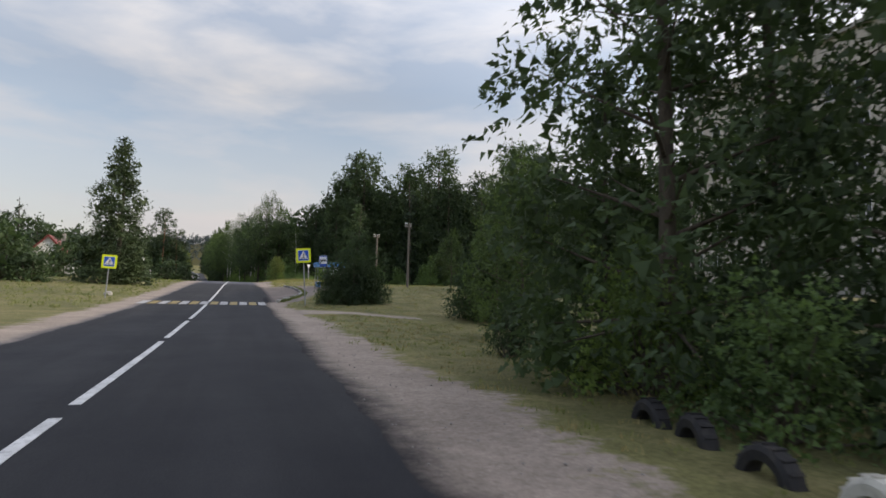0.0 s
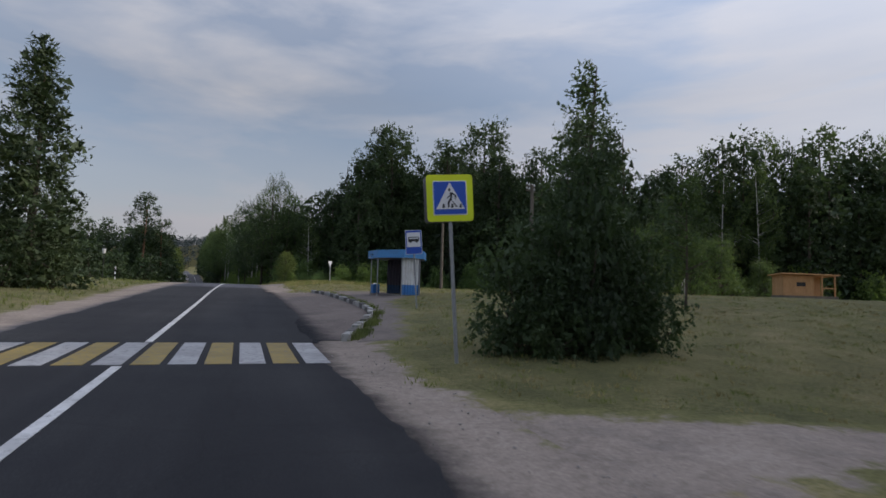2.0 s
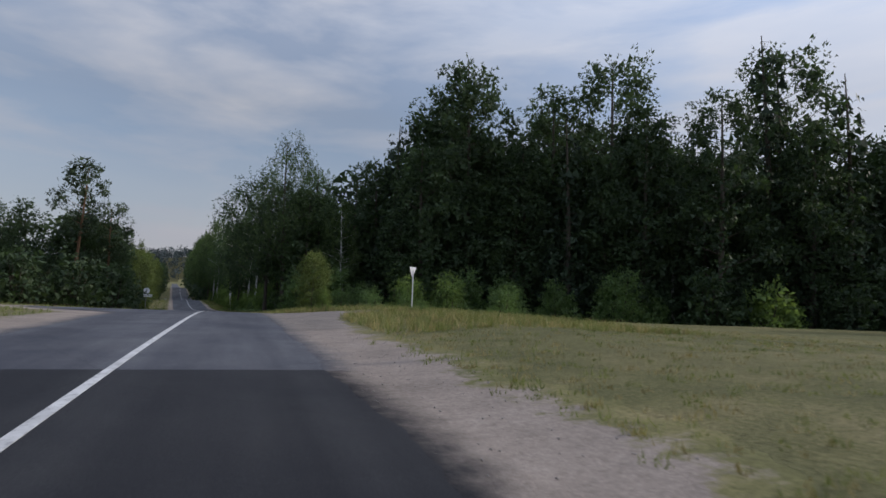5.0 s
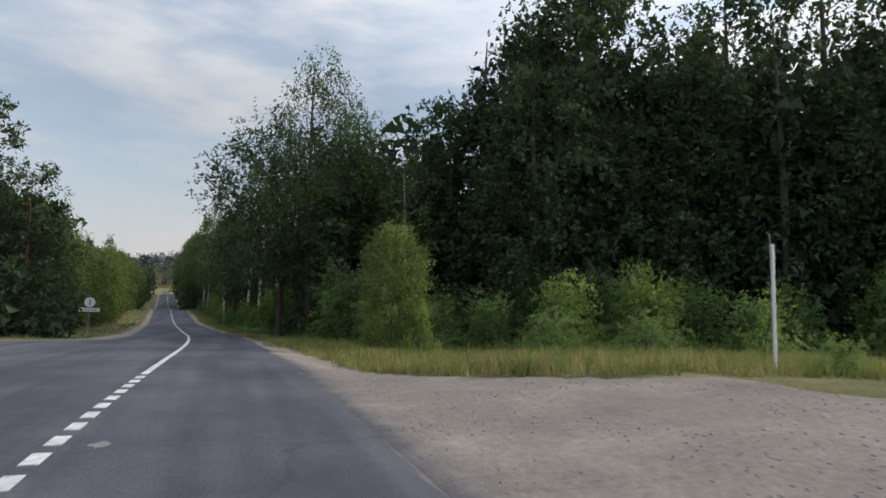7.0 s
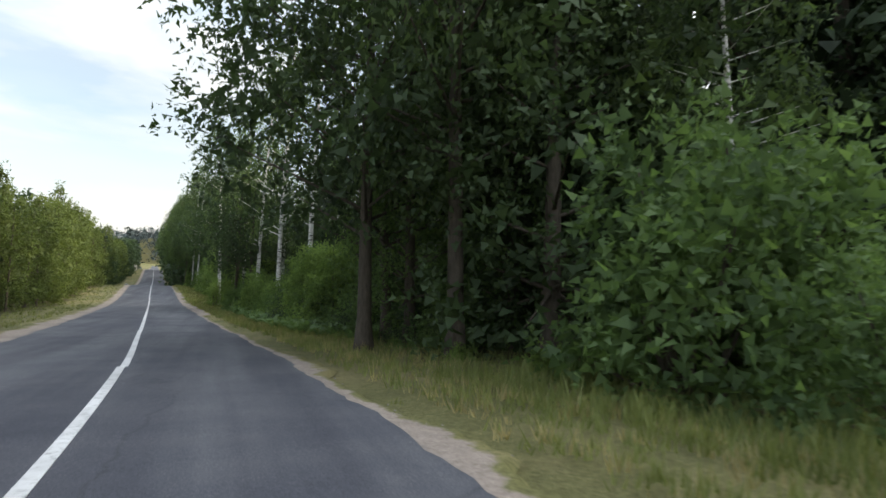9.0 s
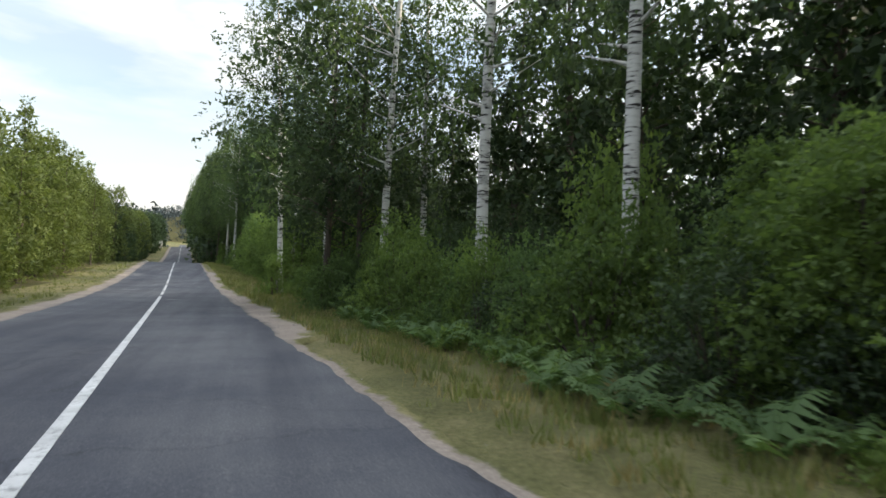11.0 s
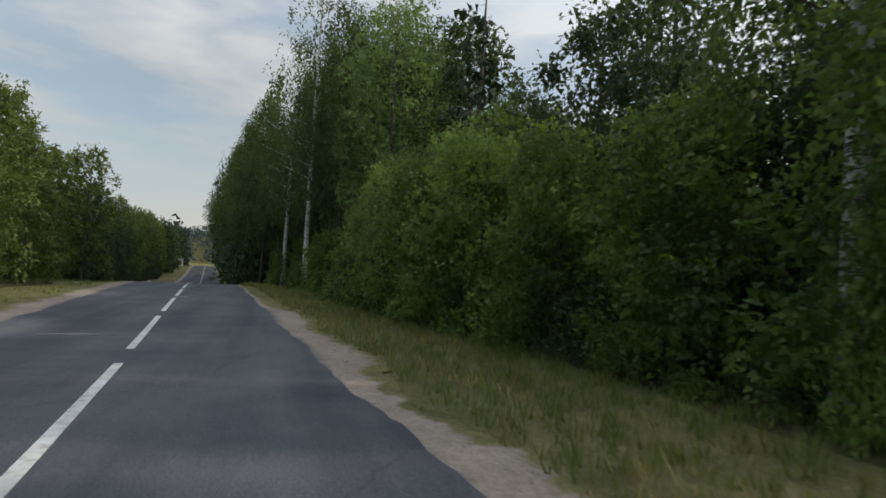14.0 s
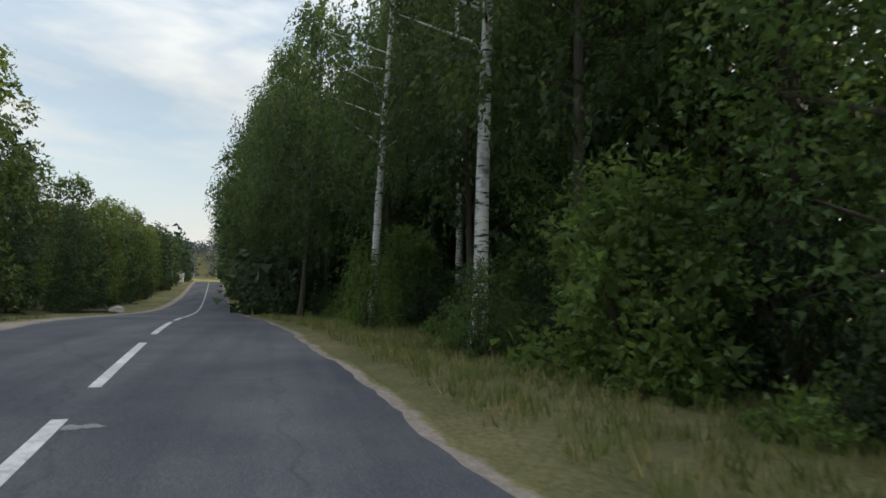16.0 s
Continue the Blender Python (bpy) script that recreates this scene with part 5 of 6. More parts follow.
def blobs_cone(r, H, R, k):
    """Full at its foot, drawn out to a point, with ragged tiers."""
    out = []
    for i in range(k):
        u = 0.04 + 0.95 * (i + r.random()) / k
        prof = R * (1 - u ** 1.7) * r.uniform(0.85, 1.1) + 0.05
        a = i * 2.4 + r.uniform(-0.5, 0.5); q = prof * math.sqrt(r.uniform(0.15, 0.8))
        s = R * r.uniform(0.26, 0.36) * (1.05 - 0.6 * u)
        out.append((q * math.cos(a), q * math.sin(a), u * H - s * 0.3, s, s, s * r.uniform(0.8, 1.3)))
    return out


SHAPES = {"cone": blobs_cone, "birch": blobs_birch, "broad": blobs_broad, "pine": blobs_pine, "spruce": blobs_spruce, "bush": blobs_bush, "aspen": blobs_birch}


def tree(name, kind, H, R, clumps, n, size, bark, leaf, seed, label, category="tree", group="", girth=None, hang=0.2, limbs=True, slim=0.55, low=0.22, fill=0.0, tri=True, inner=1.7):
    """A tree: trunk with limbs, and a crown of clumps of single leaves. Built at the origin's place; move it with matrix_basis."""
    r = np.random.default_rng(seed)
    t = thing(name, Matrix(), label, category, group)
    r0 = girth or (0.016 * H if kind != "bush" else 0.03 * H)
    blobs = blobs_broad(r, H, R, clumps, low) if kind == "broad" else SHAPES[kind](r, H, R, clumps)
    pieces = []
    if kind == "bush":
        for b in blobs:
            pieces.append(tube((b[0] * 0.15, b[1] * 0.15, -0.1), (b[0] * 0.95, b[1] * 0.95, b[2]), r0 * 0.5, r0 * 0.12, 4))
    else:
        v, f, axis = stem(r, H, r0, 0.018 * H, sides=9, rings=9)
        pieces.append((v, f))
        for b in blobs[::2] if limbs else ():
            u = min(0.95, max(0.12, (b[2] - 0.6 * math.hypot(b[0], b[1]) * (0.7 if kind != "spruce" else -0.1)) / H))
            a = axis(u)
            pieces.append(tube(a, (b[0], b[1], b[2]), r0 * (1 - u) * 0.33 + 0.008, 0.008, 4))
    v, f = join(pieces)
    part("stem" if kind == "bush" else "trunk", mesh_of("trunk", v, f, bark, smooth=True), None, t)
    pieces = [leaves(r, blobs, n, size, hang, shell=0.55, slim=slim, tri=tri)]
    if fill:
        # broad overlapping leaves deep inside the clumps keep the crown from being see-through
        heart = [(0, 0, H * (0.5 if kind != "bush" else 0.4), R * 0.5, R * 0.5, H * 0.33)]
        pieces.append(leaves(r, list(blobs) + heart * (1 if kind in ("broad", "bush") else 0), int(n * fill), size * inner, hang, shell=0.0, slim=0.85, reach=0.58, tri=True))
    v, f = join(pieces)
    part("crown", mesh_of("crown", v, f, leaf), None, t)
    return t


def plant(proto, x, y, s=1.0, yaw=0.0, sz=None, lean=0.0, spot=False):
    """Sets a tree down along the road, or, with spot, at a place in the world."""
    m = (on_spot if spot else on_land)(x, y, yaw) @ pose(0, 0, -0.03, lean, 0, 0) @ Matrix.Diagonal((s, s, sz or s, 1))
    if not proto.get("planted"):
        proto["planted"] = 1
        proto.matrix_basis = m
        return proto
    c = copy_thing(proto, m)
    return c


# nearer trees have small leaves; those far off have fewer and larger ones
NEAR_BROAD = [tree("broadleaf_tree", "broad", 16, 3.2, 74, 12500, 0.13, BARK_DARK, LEAF_LIGHTENED, 11 + k, "tall dark green broadleaf tree at the forest edge", group="forest edge trees", low=0.10, fill=0.35, slim=0.75, inner=1.15) for k in range(2)]
NEAR_BIRCH = [tree("birch_tree", "birch", 20, 3.2, 64, 4800, 0.16, BARK_BIRCH, LEAF_BIRCH, 31 + k, "tall birch with white black-flecked bark and drooping twigs", group="roadside birches", girth=0.17, hang=0.8, tri=False) for k in range(2)]
NEAR_BUSH = [tree("bush", "bush", 2.8, 1.8, 28, 3900, 0.092, BARK_DARK, LEAF_YOUNG if k == 1 else LEAF_LIGHTENED, 51 + k, "leafy green bush at the forest edge", "bush", "undergrowth bushes", slim=0.8, fill=0.3, inner=1.2) for k in range(3)]
NEAR_DARK = [tree("bush", "bush", 2.8, 1.8, 30, 3600, 0.10, BARK_DARK, LEAF_BROAD, 57 + k, "dark-leaved bush at the forest edge", "bush", "undergrowth bushes", slim=0.75, fill=0.25, inner=1.2) for k in range(2)]
MID_BROAD = [tree("broadleaf_tree", "broad", 19, 4.7, 60, 2800, 0.38, BARK_DARK, LEAF_BROAD, 71 + k, "dark green broadleaf tree in the forest", group="forest trees", low=0.03, fill=0.4, slim=0.7) for k in range(3)]
EDGE_BROAD = [tree("broadleaf_tree", "broad", 19, 4.3, 76, 6300, 0.23, BARK_DARK, LEAF_BROAD, 171 + k, "dense dark green broadleaf tree at the meadow edge", group="meadow edge trees", low=0.02, fill=0.6, slim=0.7, inner=1.6) for k in range(2)]
EDGE_BIRCH = [tree("birch_tree", "birch", 21, 3.4, 70, 5200, 0.22, BARK_BIRCH, LEAF_BIRCH, 181, "tall drooping birch at the meadow edge", group="meadow edge birches", girth=0.17, hang=0.7, fill=0.12)]
DARK_TREE = [tree("broadleaf_tree", "broad", 17, 5.4, 70, 15000, 0.17, BARK_DARK, LEAF_BROAD, 191 + k, "dark-trunked tree with a high leafy crown", group="dark-trunked trees", girth=0.17, low=0.34, slim=0.65, fill=0.12) for k in range(1)]
MID_BIRCH = [tree("birch_tree", "birch", 21, 3.5, 64, 3000, 0.31, BARK_BIRCH, LEAF_BIRCH, 81 + k, "tall birch with a thin drooping crown", group="forest birches", girth=0.17, hang=0.7, fill=0.10) for k in range(2)]
MID_SPRUCE = [tree("spruce_tree", "spruce", 20, 3.2, 24, 2800, 0.42, BARK_DARK, NEEDLE_SPRUCE, 91, "dark pointed spruce in the forest", group="forest spruces", hang=0.5, slim=0.45, fill=0.2)]
MID_PINE = [tree("pine_tree", "pine", 19, 3.4, 34, 2400, 0.38, BARK_PINE, NEEDLE_PINE, 101 + k, "tall pine with a ragged crown", group="forest pines", hang=-0.2, slim=0.42, fill=0.15) for k in range(2)]
BACK_BROAD = [tree("broadleaf_tree", "broad", 19, 5.4, 50, 1100, 0.62, BARK_DARK, LEAF_BROAD, 131 + k, "dark broadleaf tree deep in the forest", group="deep forest trees", low=0.02, limbs=False, fill=0.35, slim=0.7) for k in range(2)]
MID_ASPEN = [tree("young_aspen_tree", "cone" if k == 1 else "broad", 11.5, 2.3, 52, 4200, 0.20, BARK_DARK, LEAF_ASPEN, 111 + k, "slender young yellow-green tree beside the road", group="young roadside trees", girth=0.10, low=0.10, fill=0.15, slim=0.65) for k in range(3)]
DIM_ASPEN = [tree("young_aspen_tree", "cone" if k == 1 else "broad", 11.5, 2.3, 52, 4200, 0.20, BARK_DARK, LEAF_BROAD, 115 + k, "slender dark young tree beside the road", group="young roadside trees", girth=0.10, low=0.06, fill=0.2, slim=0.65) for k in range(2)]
MEADOW_BUSH = [tree("bush", "bush", 4.0, 2.3, 26, 4800, 0.15, BARK_DARK, LEAF_LIGHTENED, 125 + k, "rounded green bush before the forest", "bush", "forest scrub", slim=0.7, fill=0.35, inner=1.3) for k in range(2)]
MID_BUSH = [tree("bush", "bush", 4.2, 2.4, 22, 1300, 0.27, BARK_DARK, LEAF_BROAD if k else LEAF_YOUNG, 121 + k, "rounded green bush before the forest", "bush", "forest scrub", slim=0.7, fill=0.22) for k in range(3)]

WILLOW = [tree("willow_tree", "bush", 11.5, 5.4, 46, 8500, 0.24, BARK_DARK, LEAF_BIRCH, 127, "broad rounded willow before the forest", "tree", "meadow willows", slim=0.6, fill=0.4, inner=1.5)]

R2 = np.random.default_rng(5)
R3 = np.random.default_rng(8)


def pick(*weighted):
    pool = [p for p, w in weighted for p in p for _ in range(w)]
    return pool[int(R2.integers(len(pool)))]


# Forest beyond the meadow: rows behind a slanting edge, tallest in its middle
EX, EY = np.array([7.5, 14, 28, 50, 77, 112, 165]), np.array([128.0, 126.0, 120.0, 108.0, 101.0, 90.0, 82.0])
TX = np.array([8, 10, 12, 14, 17, 19.5, 21, 23, 29, 33, 40, 46, 48.5, 50.5, 53, 56, 60, 62, 64, 67, 70, 74, 80, 112, 165])
TH = np.array([17.0, 16.0, 12.5, 15.5, 17.5, 18.0, 22.5, 24.5, 26.5, 24.8, 26.8, 27.0, 23.5, 20.5, 23.6, 26.8, 26.5, 22.5, 19.8, 22.0, 18.2, 21.7, 24.0, 25.0, 23.0])
for row, (back, step) in enumerate(((0, 3.8), (4.5, 2.6), (9.0, 4.0), (15, 5.0))):
    x = 9.0 + row * 1.2
    while x < 140:
        y = float(np.interp(x, EX, EY)) + back + R2.uniform(-1.5, 1.5)
        if row < 2 and x < 62:
            p = pick((EDGE_BROAD, 5), (EDGE_BIRCH, 3 if row else 2), (MID_SPRUCE, 1))
        elif row < 2:
            p = pick((MID_BROAD, 3), (MID_BIRCH, 1), (MID_SPRUCE, 2), (MID_PINE, 1 if row else 0))
        else:
            p = pick((BACK_BROAD, 1))
        high = float(np.interp(x, TX, TH)) * R2.uniform(0.92, 1.03) * (0.76, 1.0, 0.95, 0.95)[row]
        s = high / 16.6
        plant(p, x + R2.uniform(-0.8, 0.8), y, 0.35 + 0.65 * s, R2.uniform(0, 360), sz=s, spot=True)
        x += step * (1.0 + 0.3 * x / 100) * R2.uniform(0.8, 1.2)
x = 8.0
while x < 120:
    y = float(np.interp(x, EX, EY)) - R2.uniform(2.0, 5.0)
    near = x < 40
    plant(pick((MEADOW_BUSH, 1)) if near else pick((MID_BUSH, 1)), x, y, R2.uniform(0.7, 1.5), R2.uniform(0, 360), spot=True)
    x += R2.uniform(2.2, 4.0) * (1 + x / 120)

for x in np.arange(27, 80, 4.4):
    s = float(np.interp(x, TX, TH)) / 17.0 * R3.uniform(0.75, 0.88)
    plant(BACK_BROAD[int(R3.integers(2))], x, float(np.interp(x, EX, EY)) + 21 + R3.uniform(-2, 2), 0.5 + 0.6 * s, R3.uniform(0, 360), sz=s, spot=True)
for x, y, s in ((49.5, 87.5, 0.86), (56.0, 88.6, 1.0), (62.6, 90.2, 0.92), (70.5, 90.0, 0.62)):
    plant(WILLOW[0], x, y, s, R3.uniform(0, 360))

# Right forest along the road. Where its tall trees stand back or are low, the sky shows over the shrubs.
WOOD_Y = [128, 140, 157, 167, 170, 176, 189, 195, 205, 208, 215, 220, 234, 300]
WOOD_H = [1.0, 0.95, 0.92, 0.70, 0.58, 0.60, 0.60, 0.66, 0.72, 0.85, 0.95, 1.2, 1.2, 1.0]
EDGE_Y, EDGE_X = [128, 138, 143, 158, 166, 172, 180, 188, 195, 202, 210, 216, 221, 226, 241, 252], [7.0, 6.2, 5.8, 5.8, 6.5, 6.8, 6.8, 7.6, 7.2, 6.7, 6.0, 6.2, 6.8, 7.6, 7.0, 6.4]
SHRUB_Y, SHRUB_H = [128, 138, 143, 148, 153, 160, 168, 174, 181, 188, 196, 204, 212, 218, 226, 236, 252], [3.2, 3.6, 4.6, 4.2, 4.2, 4.6, 5.4, 4.4, 2.8, 4.2, 5.0, 5.6, 4.6, 3.6, 2.6, 3.6, 4.4]


def edge_x(y):
    return float(np.interp(y, EDGE_Y, EDGE_X))


def wood_share(y):
    return float(np.interp(y, WOOD_Y, WOOD_H))


for y in np.arange(133, 252, 4.4):
    if y < 139 or y > 215:
        plant(pick((NEAR_BROAD, 3), (NEAR_BIRCH, 1)), edge_x(y) + R2.uniform(3.6, 4.6), y + R2.uniform(-1.2, 1.2), R2.uniform(0.9, 1.1), R2.uniform(0, 360))
for y in np.arange(134, 300, 3.8):
    plant(pick((EDGE_BROAD, 4), (MID_SPRUCE, 1)) if y < 225 else pick((MID_BROAD, 4), (MID_SPRUCE, 1)), R2.uniform(13, 16), y + R2.uniform(-1.2, 1.2), R2.uniform(0.75, 0.92) * wood_share(y), R2.uniform(0, 360))
for y in np.arange(140, 290, 4.6):
    plant((MID_BROAD if y < 166 else BACK_BROAD)[int(R2.integers(2))], R2.uniform(19, 24), y + R2.uniform(-1.5, 1.5), R2.uniform(0.72, 0.9) * min(1.0, 0.14 + 0.86 * wood_share(y - 4)), R2.uniform(0, 360))
for y in np.arange(138, 290, 6.0):
    plant(pick((BACK_BROAD, 1)), R2.uniform(28, 34), y + R2.uniform(-1.5, 1.5), R2.uniform(0.75, 0.95) * min(1.0, 0.22 + 0.78 * wood_share(y - 8)), R2.uniform(0, 360))
for y in np.arange(254, 420, 5.0):
    plant(pick((BACK_BROAD, 2), (MID_BIRCH, 1)), R2.uniform(7.8, 8.8), y, R2.uniform(0.95, 1.25), R2.uniform(0, 360))
for y in np.arange(252, 420, 9.0):
    plant(pick((MID_BUSH, 1)), R2.uniform(6.0, 6.8), y + 2, R2.uniform(0.6, 0.9), R2.uniform(0, 360))
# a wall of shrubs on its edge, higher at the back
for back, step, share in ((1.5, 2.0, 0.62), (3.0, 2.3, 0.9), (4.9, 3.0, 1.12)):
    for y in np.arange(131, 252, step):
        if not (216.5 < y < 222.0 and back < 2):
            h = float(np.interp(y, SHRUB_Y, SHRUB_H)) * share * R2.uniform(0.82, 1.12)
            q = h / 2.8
            # the back row is mostly dark-leaved: shade of depth, put into colour
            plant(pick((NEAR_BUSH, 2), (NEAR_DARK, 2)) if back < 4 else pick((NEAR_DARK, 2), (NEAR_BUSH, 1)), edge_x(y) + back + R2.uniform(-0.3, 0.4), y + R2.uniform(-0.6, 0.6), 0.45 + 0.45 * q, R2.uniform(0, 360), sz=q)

LOW_BUSH = [tree("low_shrub", "bush", 0.85, 0.8, 12, 800, 0.10, BARK_DARK, LEAF_YOUNG, 141 + k, "low light green shrub on the verge", "shrub", "low verge shrubs", slim=0.7, fill=0.1) for k in range(2)]
for y in np.arange(126, 252, 2.2):
    plant(LOW_BUSH[int(R2.integers(2))], edge_x(y) + R2.uniform(0.0, 0.8), y, R2.uniform(0.5, 1.0), R2.uniform(0, 360))


def fern(seed, label):
    """A crown of arching fronds, each a bent rib with toothed blades that narrow towards its tip."""
    r = np.random.default_rng(seed)
    t = thing("fern", Matrix(), label, "fern", "ferns at the forest edge")
    for i in range(8):
        a, L, rise = i * 2.4 + r.uniform(-0.3, 0.3), r.uniform(0.75, 1.1), r.uniform(0.55, 0.9)
        out = np.array([math.cos(a), math.sin(a), 0.0])
        side = np.array([-math.sin(a), math.cos(a), 0.0])
        n = 12
        line = [out * (0.75 * L * u) + np.array([0, 0, L * rise * (1.7 * u - 1.15 * u * u)]) for u in np.linspace(0, 1, n + 1)]
        v, f = [], []
        for k in range(n + 1):
            v += [line[k], line[k] + np.array([0, 0, -0.012])]
        for k in range(n):
            f.append((2 * k, 2 * k + 1, 2 * k + 3, 2 * k + 2))
            if k >= 2:
                w = 0.27 * L * (1.0 - k / (n + 0.6)) ** 0.75
                for sgn in (-1, 1):
                    v.append(line[k] + side * sgn * w + out * 0.35 * w + np.array([0, 0, -0.25 * w + r.uniform(-0.03, 0.03)]))
                    f.append((2 * k, 2 * k + 2, len(v) - 1))
        part("frond", mesh_of("frond", np.array(v), f, LEAF_FERN), None, t)
    return t


FERN = [fern(151 + k, "light green fern with arching fronds") for k in range(3)]
for y in np.arange(135, 163, 0.42):
    plant(FERN[int(R2.integers(3))], edge_x(y) + R2.uniform(-0.35, 1.5), y, R2.uniform(0.7, 1.15), R2.uniform(0, 360))

# birches whose trunks show between the leaves
for x, y, s in ((7.6, 163.8, 1.0), (7.9, 156.6, 1.05), (9.0, 152.4, 1.1), (9.9, 165.8, 0.95), (6.4, 180.3, 1.1), (8.6, 190.3, 1.0), (6.9, 224.3, 1.1), (6.5, 232.8, 1.0), (8.0, 175.7, 1.0)):
    plant(NEAR_BIRCH[int(R2.integers(2))], x, y, s, R2.uniform(0, 360), lean=R2.uniform(-2, 2))
    plant(NEAR_BUSH[int(R2.integers(3))], x - 0.5, y - 1.0, R2.uniform(0.6, 0.75), R2.uniform(0, 360), sz=R2.uniform(1.0, 1.3))

# left forest along the road
R4 = np.random.default_rng(14)
LEFT_Y, LEFT_S = [136, 150, 172, 180, 195, 206, 236, 246, 256, 290, 340], [0.58, 0.70, 0.92, 1.10, 1.28, 1.20, 1.05, 1.30, 1.05, 1.15, 1.15]
for y in np.arange(138, 330, 3.4):
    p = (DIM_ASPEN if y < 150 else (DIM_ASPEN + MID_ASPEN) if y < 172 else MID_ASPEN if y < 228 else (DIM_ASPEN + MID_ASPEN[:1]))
    plant(p[int(R4.integers(len(p)))], R4.uniform(-9.8, -8.0), y + R4.uniform(-1, 1), float(np.interp(y, LEFT_Y, LEFT_S)) * R4.uniform(0.8, 1.1), R4.uniform(0, 360))
for y in np.arange(140, 420, 5.5):
    plant(pick((BACK_BROAD, 1)), R2.uniform(-14.5, -12), y, R2.uniform(0.58, 0.72), R2.uniform(0, 360))
for y in np.arange(330, 420, 5.0):
    plant(pick((BACK_BROAD, 1)), R2.uniform(-9.8, -8.8), y, R2.uniform(0.6, 0.75), R2.uniform(0, 360))
for x, y, s in ((-11.2, 137.0, 0.45), (-13.8, 133.5, 0.53)):
    plant(MID_PINE[int(R3.integers(2))], x, y, s, R3.uniform(0, 360), spot=True)
# left background in the first part
for row, (back, step) in enumerate(((0, 3.5), (6, 4.6))):
    for x in np.arange(-13, -105, -step):
        near = x > -36
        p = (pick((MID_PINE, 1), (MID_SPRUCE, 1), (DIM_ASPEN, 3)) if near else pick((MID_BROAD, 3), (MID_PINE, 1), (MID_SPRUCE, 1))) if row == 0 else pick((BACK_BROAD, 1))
        size = R4.uniform(1.35, 1.7) if p in DIM_ASPEN else R4.uniform(0.70, 0.86) if row == 0 else R4.uniform(0.62, 0.74) if near else R4.uniform(0.66, 0.84)
        plant(p, x + R4.uniform(-1, 1), 138 + back - 0.14 * (x + 13) + R4.uniform(-2, 2), size, R4.uniform(0, 360), spot=True)
for x in np.arange(-10.5, -36, -2.1):
    plant(NEAR_DARK[int(R4.integers(2))], x, 134.5 - 0.14 * (x + 13) + R4.uniform(-1.2, 1.2), R4.uniform(1.2, 1.6), R4.uniform(0, 360), sz=R4.uniform(1.5, 2.4), spot=True)
for x, y, s in ((-9.0, 128, 0.8), (-12, 126, 0.9), (-16, 124, 0.9), (-21, 122, 1.0), (-27, 121, 1.0), (-34, 121, 1.1), (-42, 118, 1.1)):
    plant(pick((MID_BUSH, 1)), x, y, s, R2.uniform(0, 360), spot=True)
# garden bushes on the left
for x, y, s in ((-15, 58, 0.7), (-18, 60, 1.0), (-22, 66, 1.1), (-24, 56, 1.0), (-17.5, 76, 0.9), (-28, 96, 1.3), (-21, 100, 1.3), (-14.5, 100, 1.0), (-36, 90, 1.4), (-33, 75, 1.3), (-24, 84, 0.8), (-31, 100, 1.4)):
    plant(pick((MID_BUSH[1:], 1)), x, y, s, R2.uniform(0, 360))

# single trees and bushes that stand out
big_left = tree("pine_tree", "cone", 13.4, 3.0, 90, 13000, 0.22, BARK_DARK, NEEDLE_PINE, 201, "tall shaggy dark conifer on the grassy verge", hang=-0.3, slim=0.4, fill=0.14)
plant(big_left, -9.3, 62.0, 1.15, sz=1.02)
plant(NEAR_DARK[0], -9.9, 60.4, 1.25, 30, sz=1.3)
plant(NEAR_DARK[1], -8.4, 63.0, 0.9, 80, sz=0.9)
verge_tree = tree("broadleaf_tree", "broad", 10.5, 2.8, 60, 10000, 0.15, BARK_DARK, LEAF_BROAD, 211, "large dark leafy tree close beside the road", low=0.05, fill=0.3, inner=1.3)
plant(verge_tree, 7.9, 7.3, 0.95)
plant(verge_tree, 10.2, 4.2, 1.1, 120)
plant(verge_tree, 11.5, 8.4, 1.15, 260)
plant(verge_tree, 19.0, 15.5, 0.85, 300)
plant(verge_tree, 28.0, 30.0, 0.85, 50)
thin_tree = tree("broadleaf_tree", "broad", 6.9, 1.75, 60, 11000, 0.11, BARK_DARK, LEAF_BIRCH, 213, "leafy dark round-crowned tree in the meadow", low=0.06, girth=0.07, fill=0.16, inner=1.2)
plant(thin_tree, 10.9, 18.4, 1.0)
right_tall = tree("broadleaf_tree", "cone", 6.6, 1.8, 50, 8000, 0.12, BARK_DARK, LEAF_BROAD, 215, "narrow dark tree beside the verge", fill=0.2)
plant(right_tall, 9.0, 10.7, 1.0)
plant(NEAR_DARK[0], 7.75, 12.6, 0.42, sz=0.72)
plant(NEAR_BUSH[1], 7.6, 7.4, 0.85)
plant(NEAR_BUSH[0], 7.2, 4.6, 0.85)
meadow_tree = tree("young_birch_tree", "cone", 7.2, 2.0, 54, 8500, 0.11, BARK_DARK, LEAF_BIRCH, 221, "young tree with a whitewashed trunk in the meadow", girth=0.06, fill=0.2)
plant(meadow_tree, 14.1, 27.7, 1.03)
part("whitewash", mesh_of("whitewash", *tube((0, 0, 0.0), (0, 0, 0.85), 0.085, 0.07, 10), WHITEWASH), None, meadow_tree, "whitewashed foot of the trunk")
low_skirt = tree("bush", "bush", 3.0, 2.0, 18, 5000, 0.11, BARK_DARK, LEAF_BROAD, 222, "dense low bush under the meadow tree", "bush", fill=0.14)
plant(low_skirt, 13.7, 29.3, 1.05, sz=1.25)
plant(low_skirt, 15.7, 29.0, 1.1, 120, sz=1.2)
plant(low_skirt, 14.8, 30.0, 1.0, 200, sz=1.45)
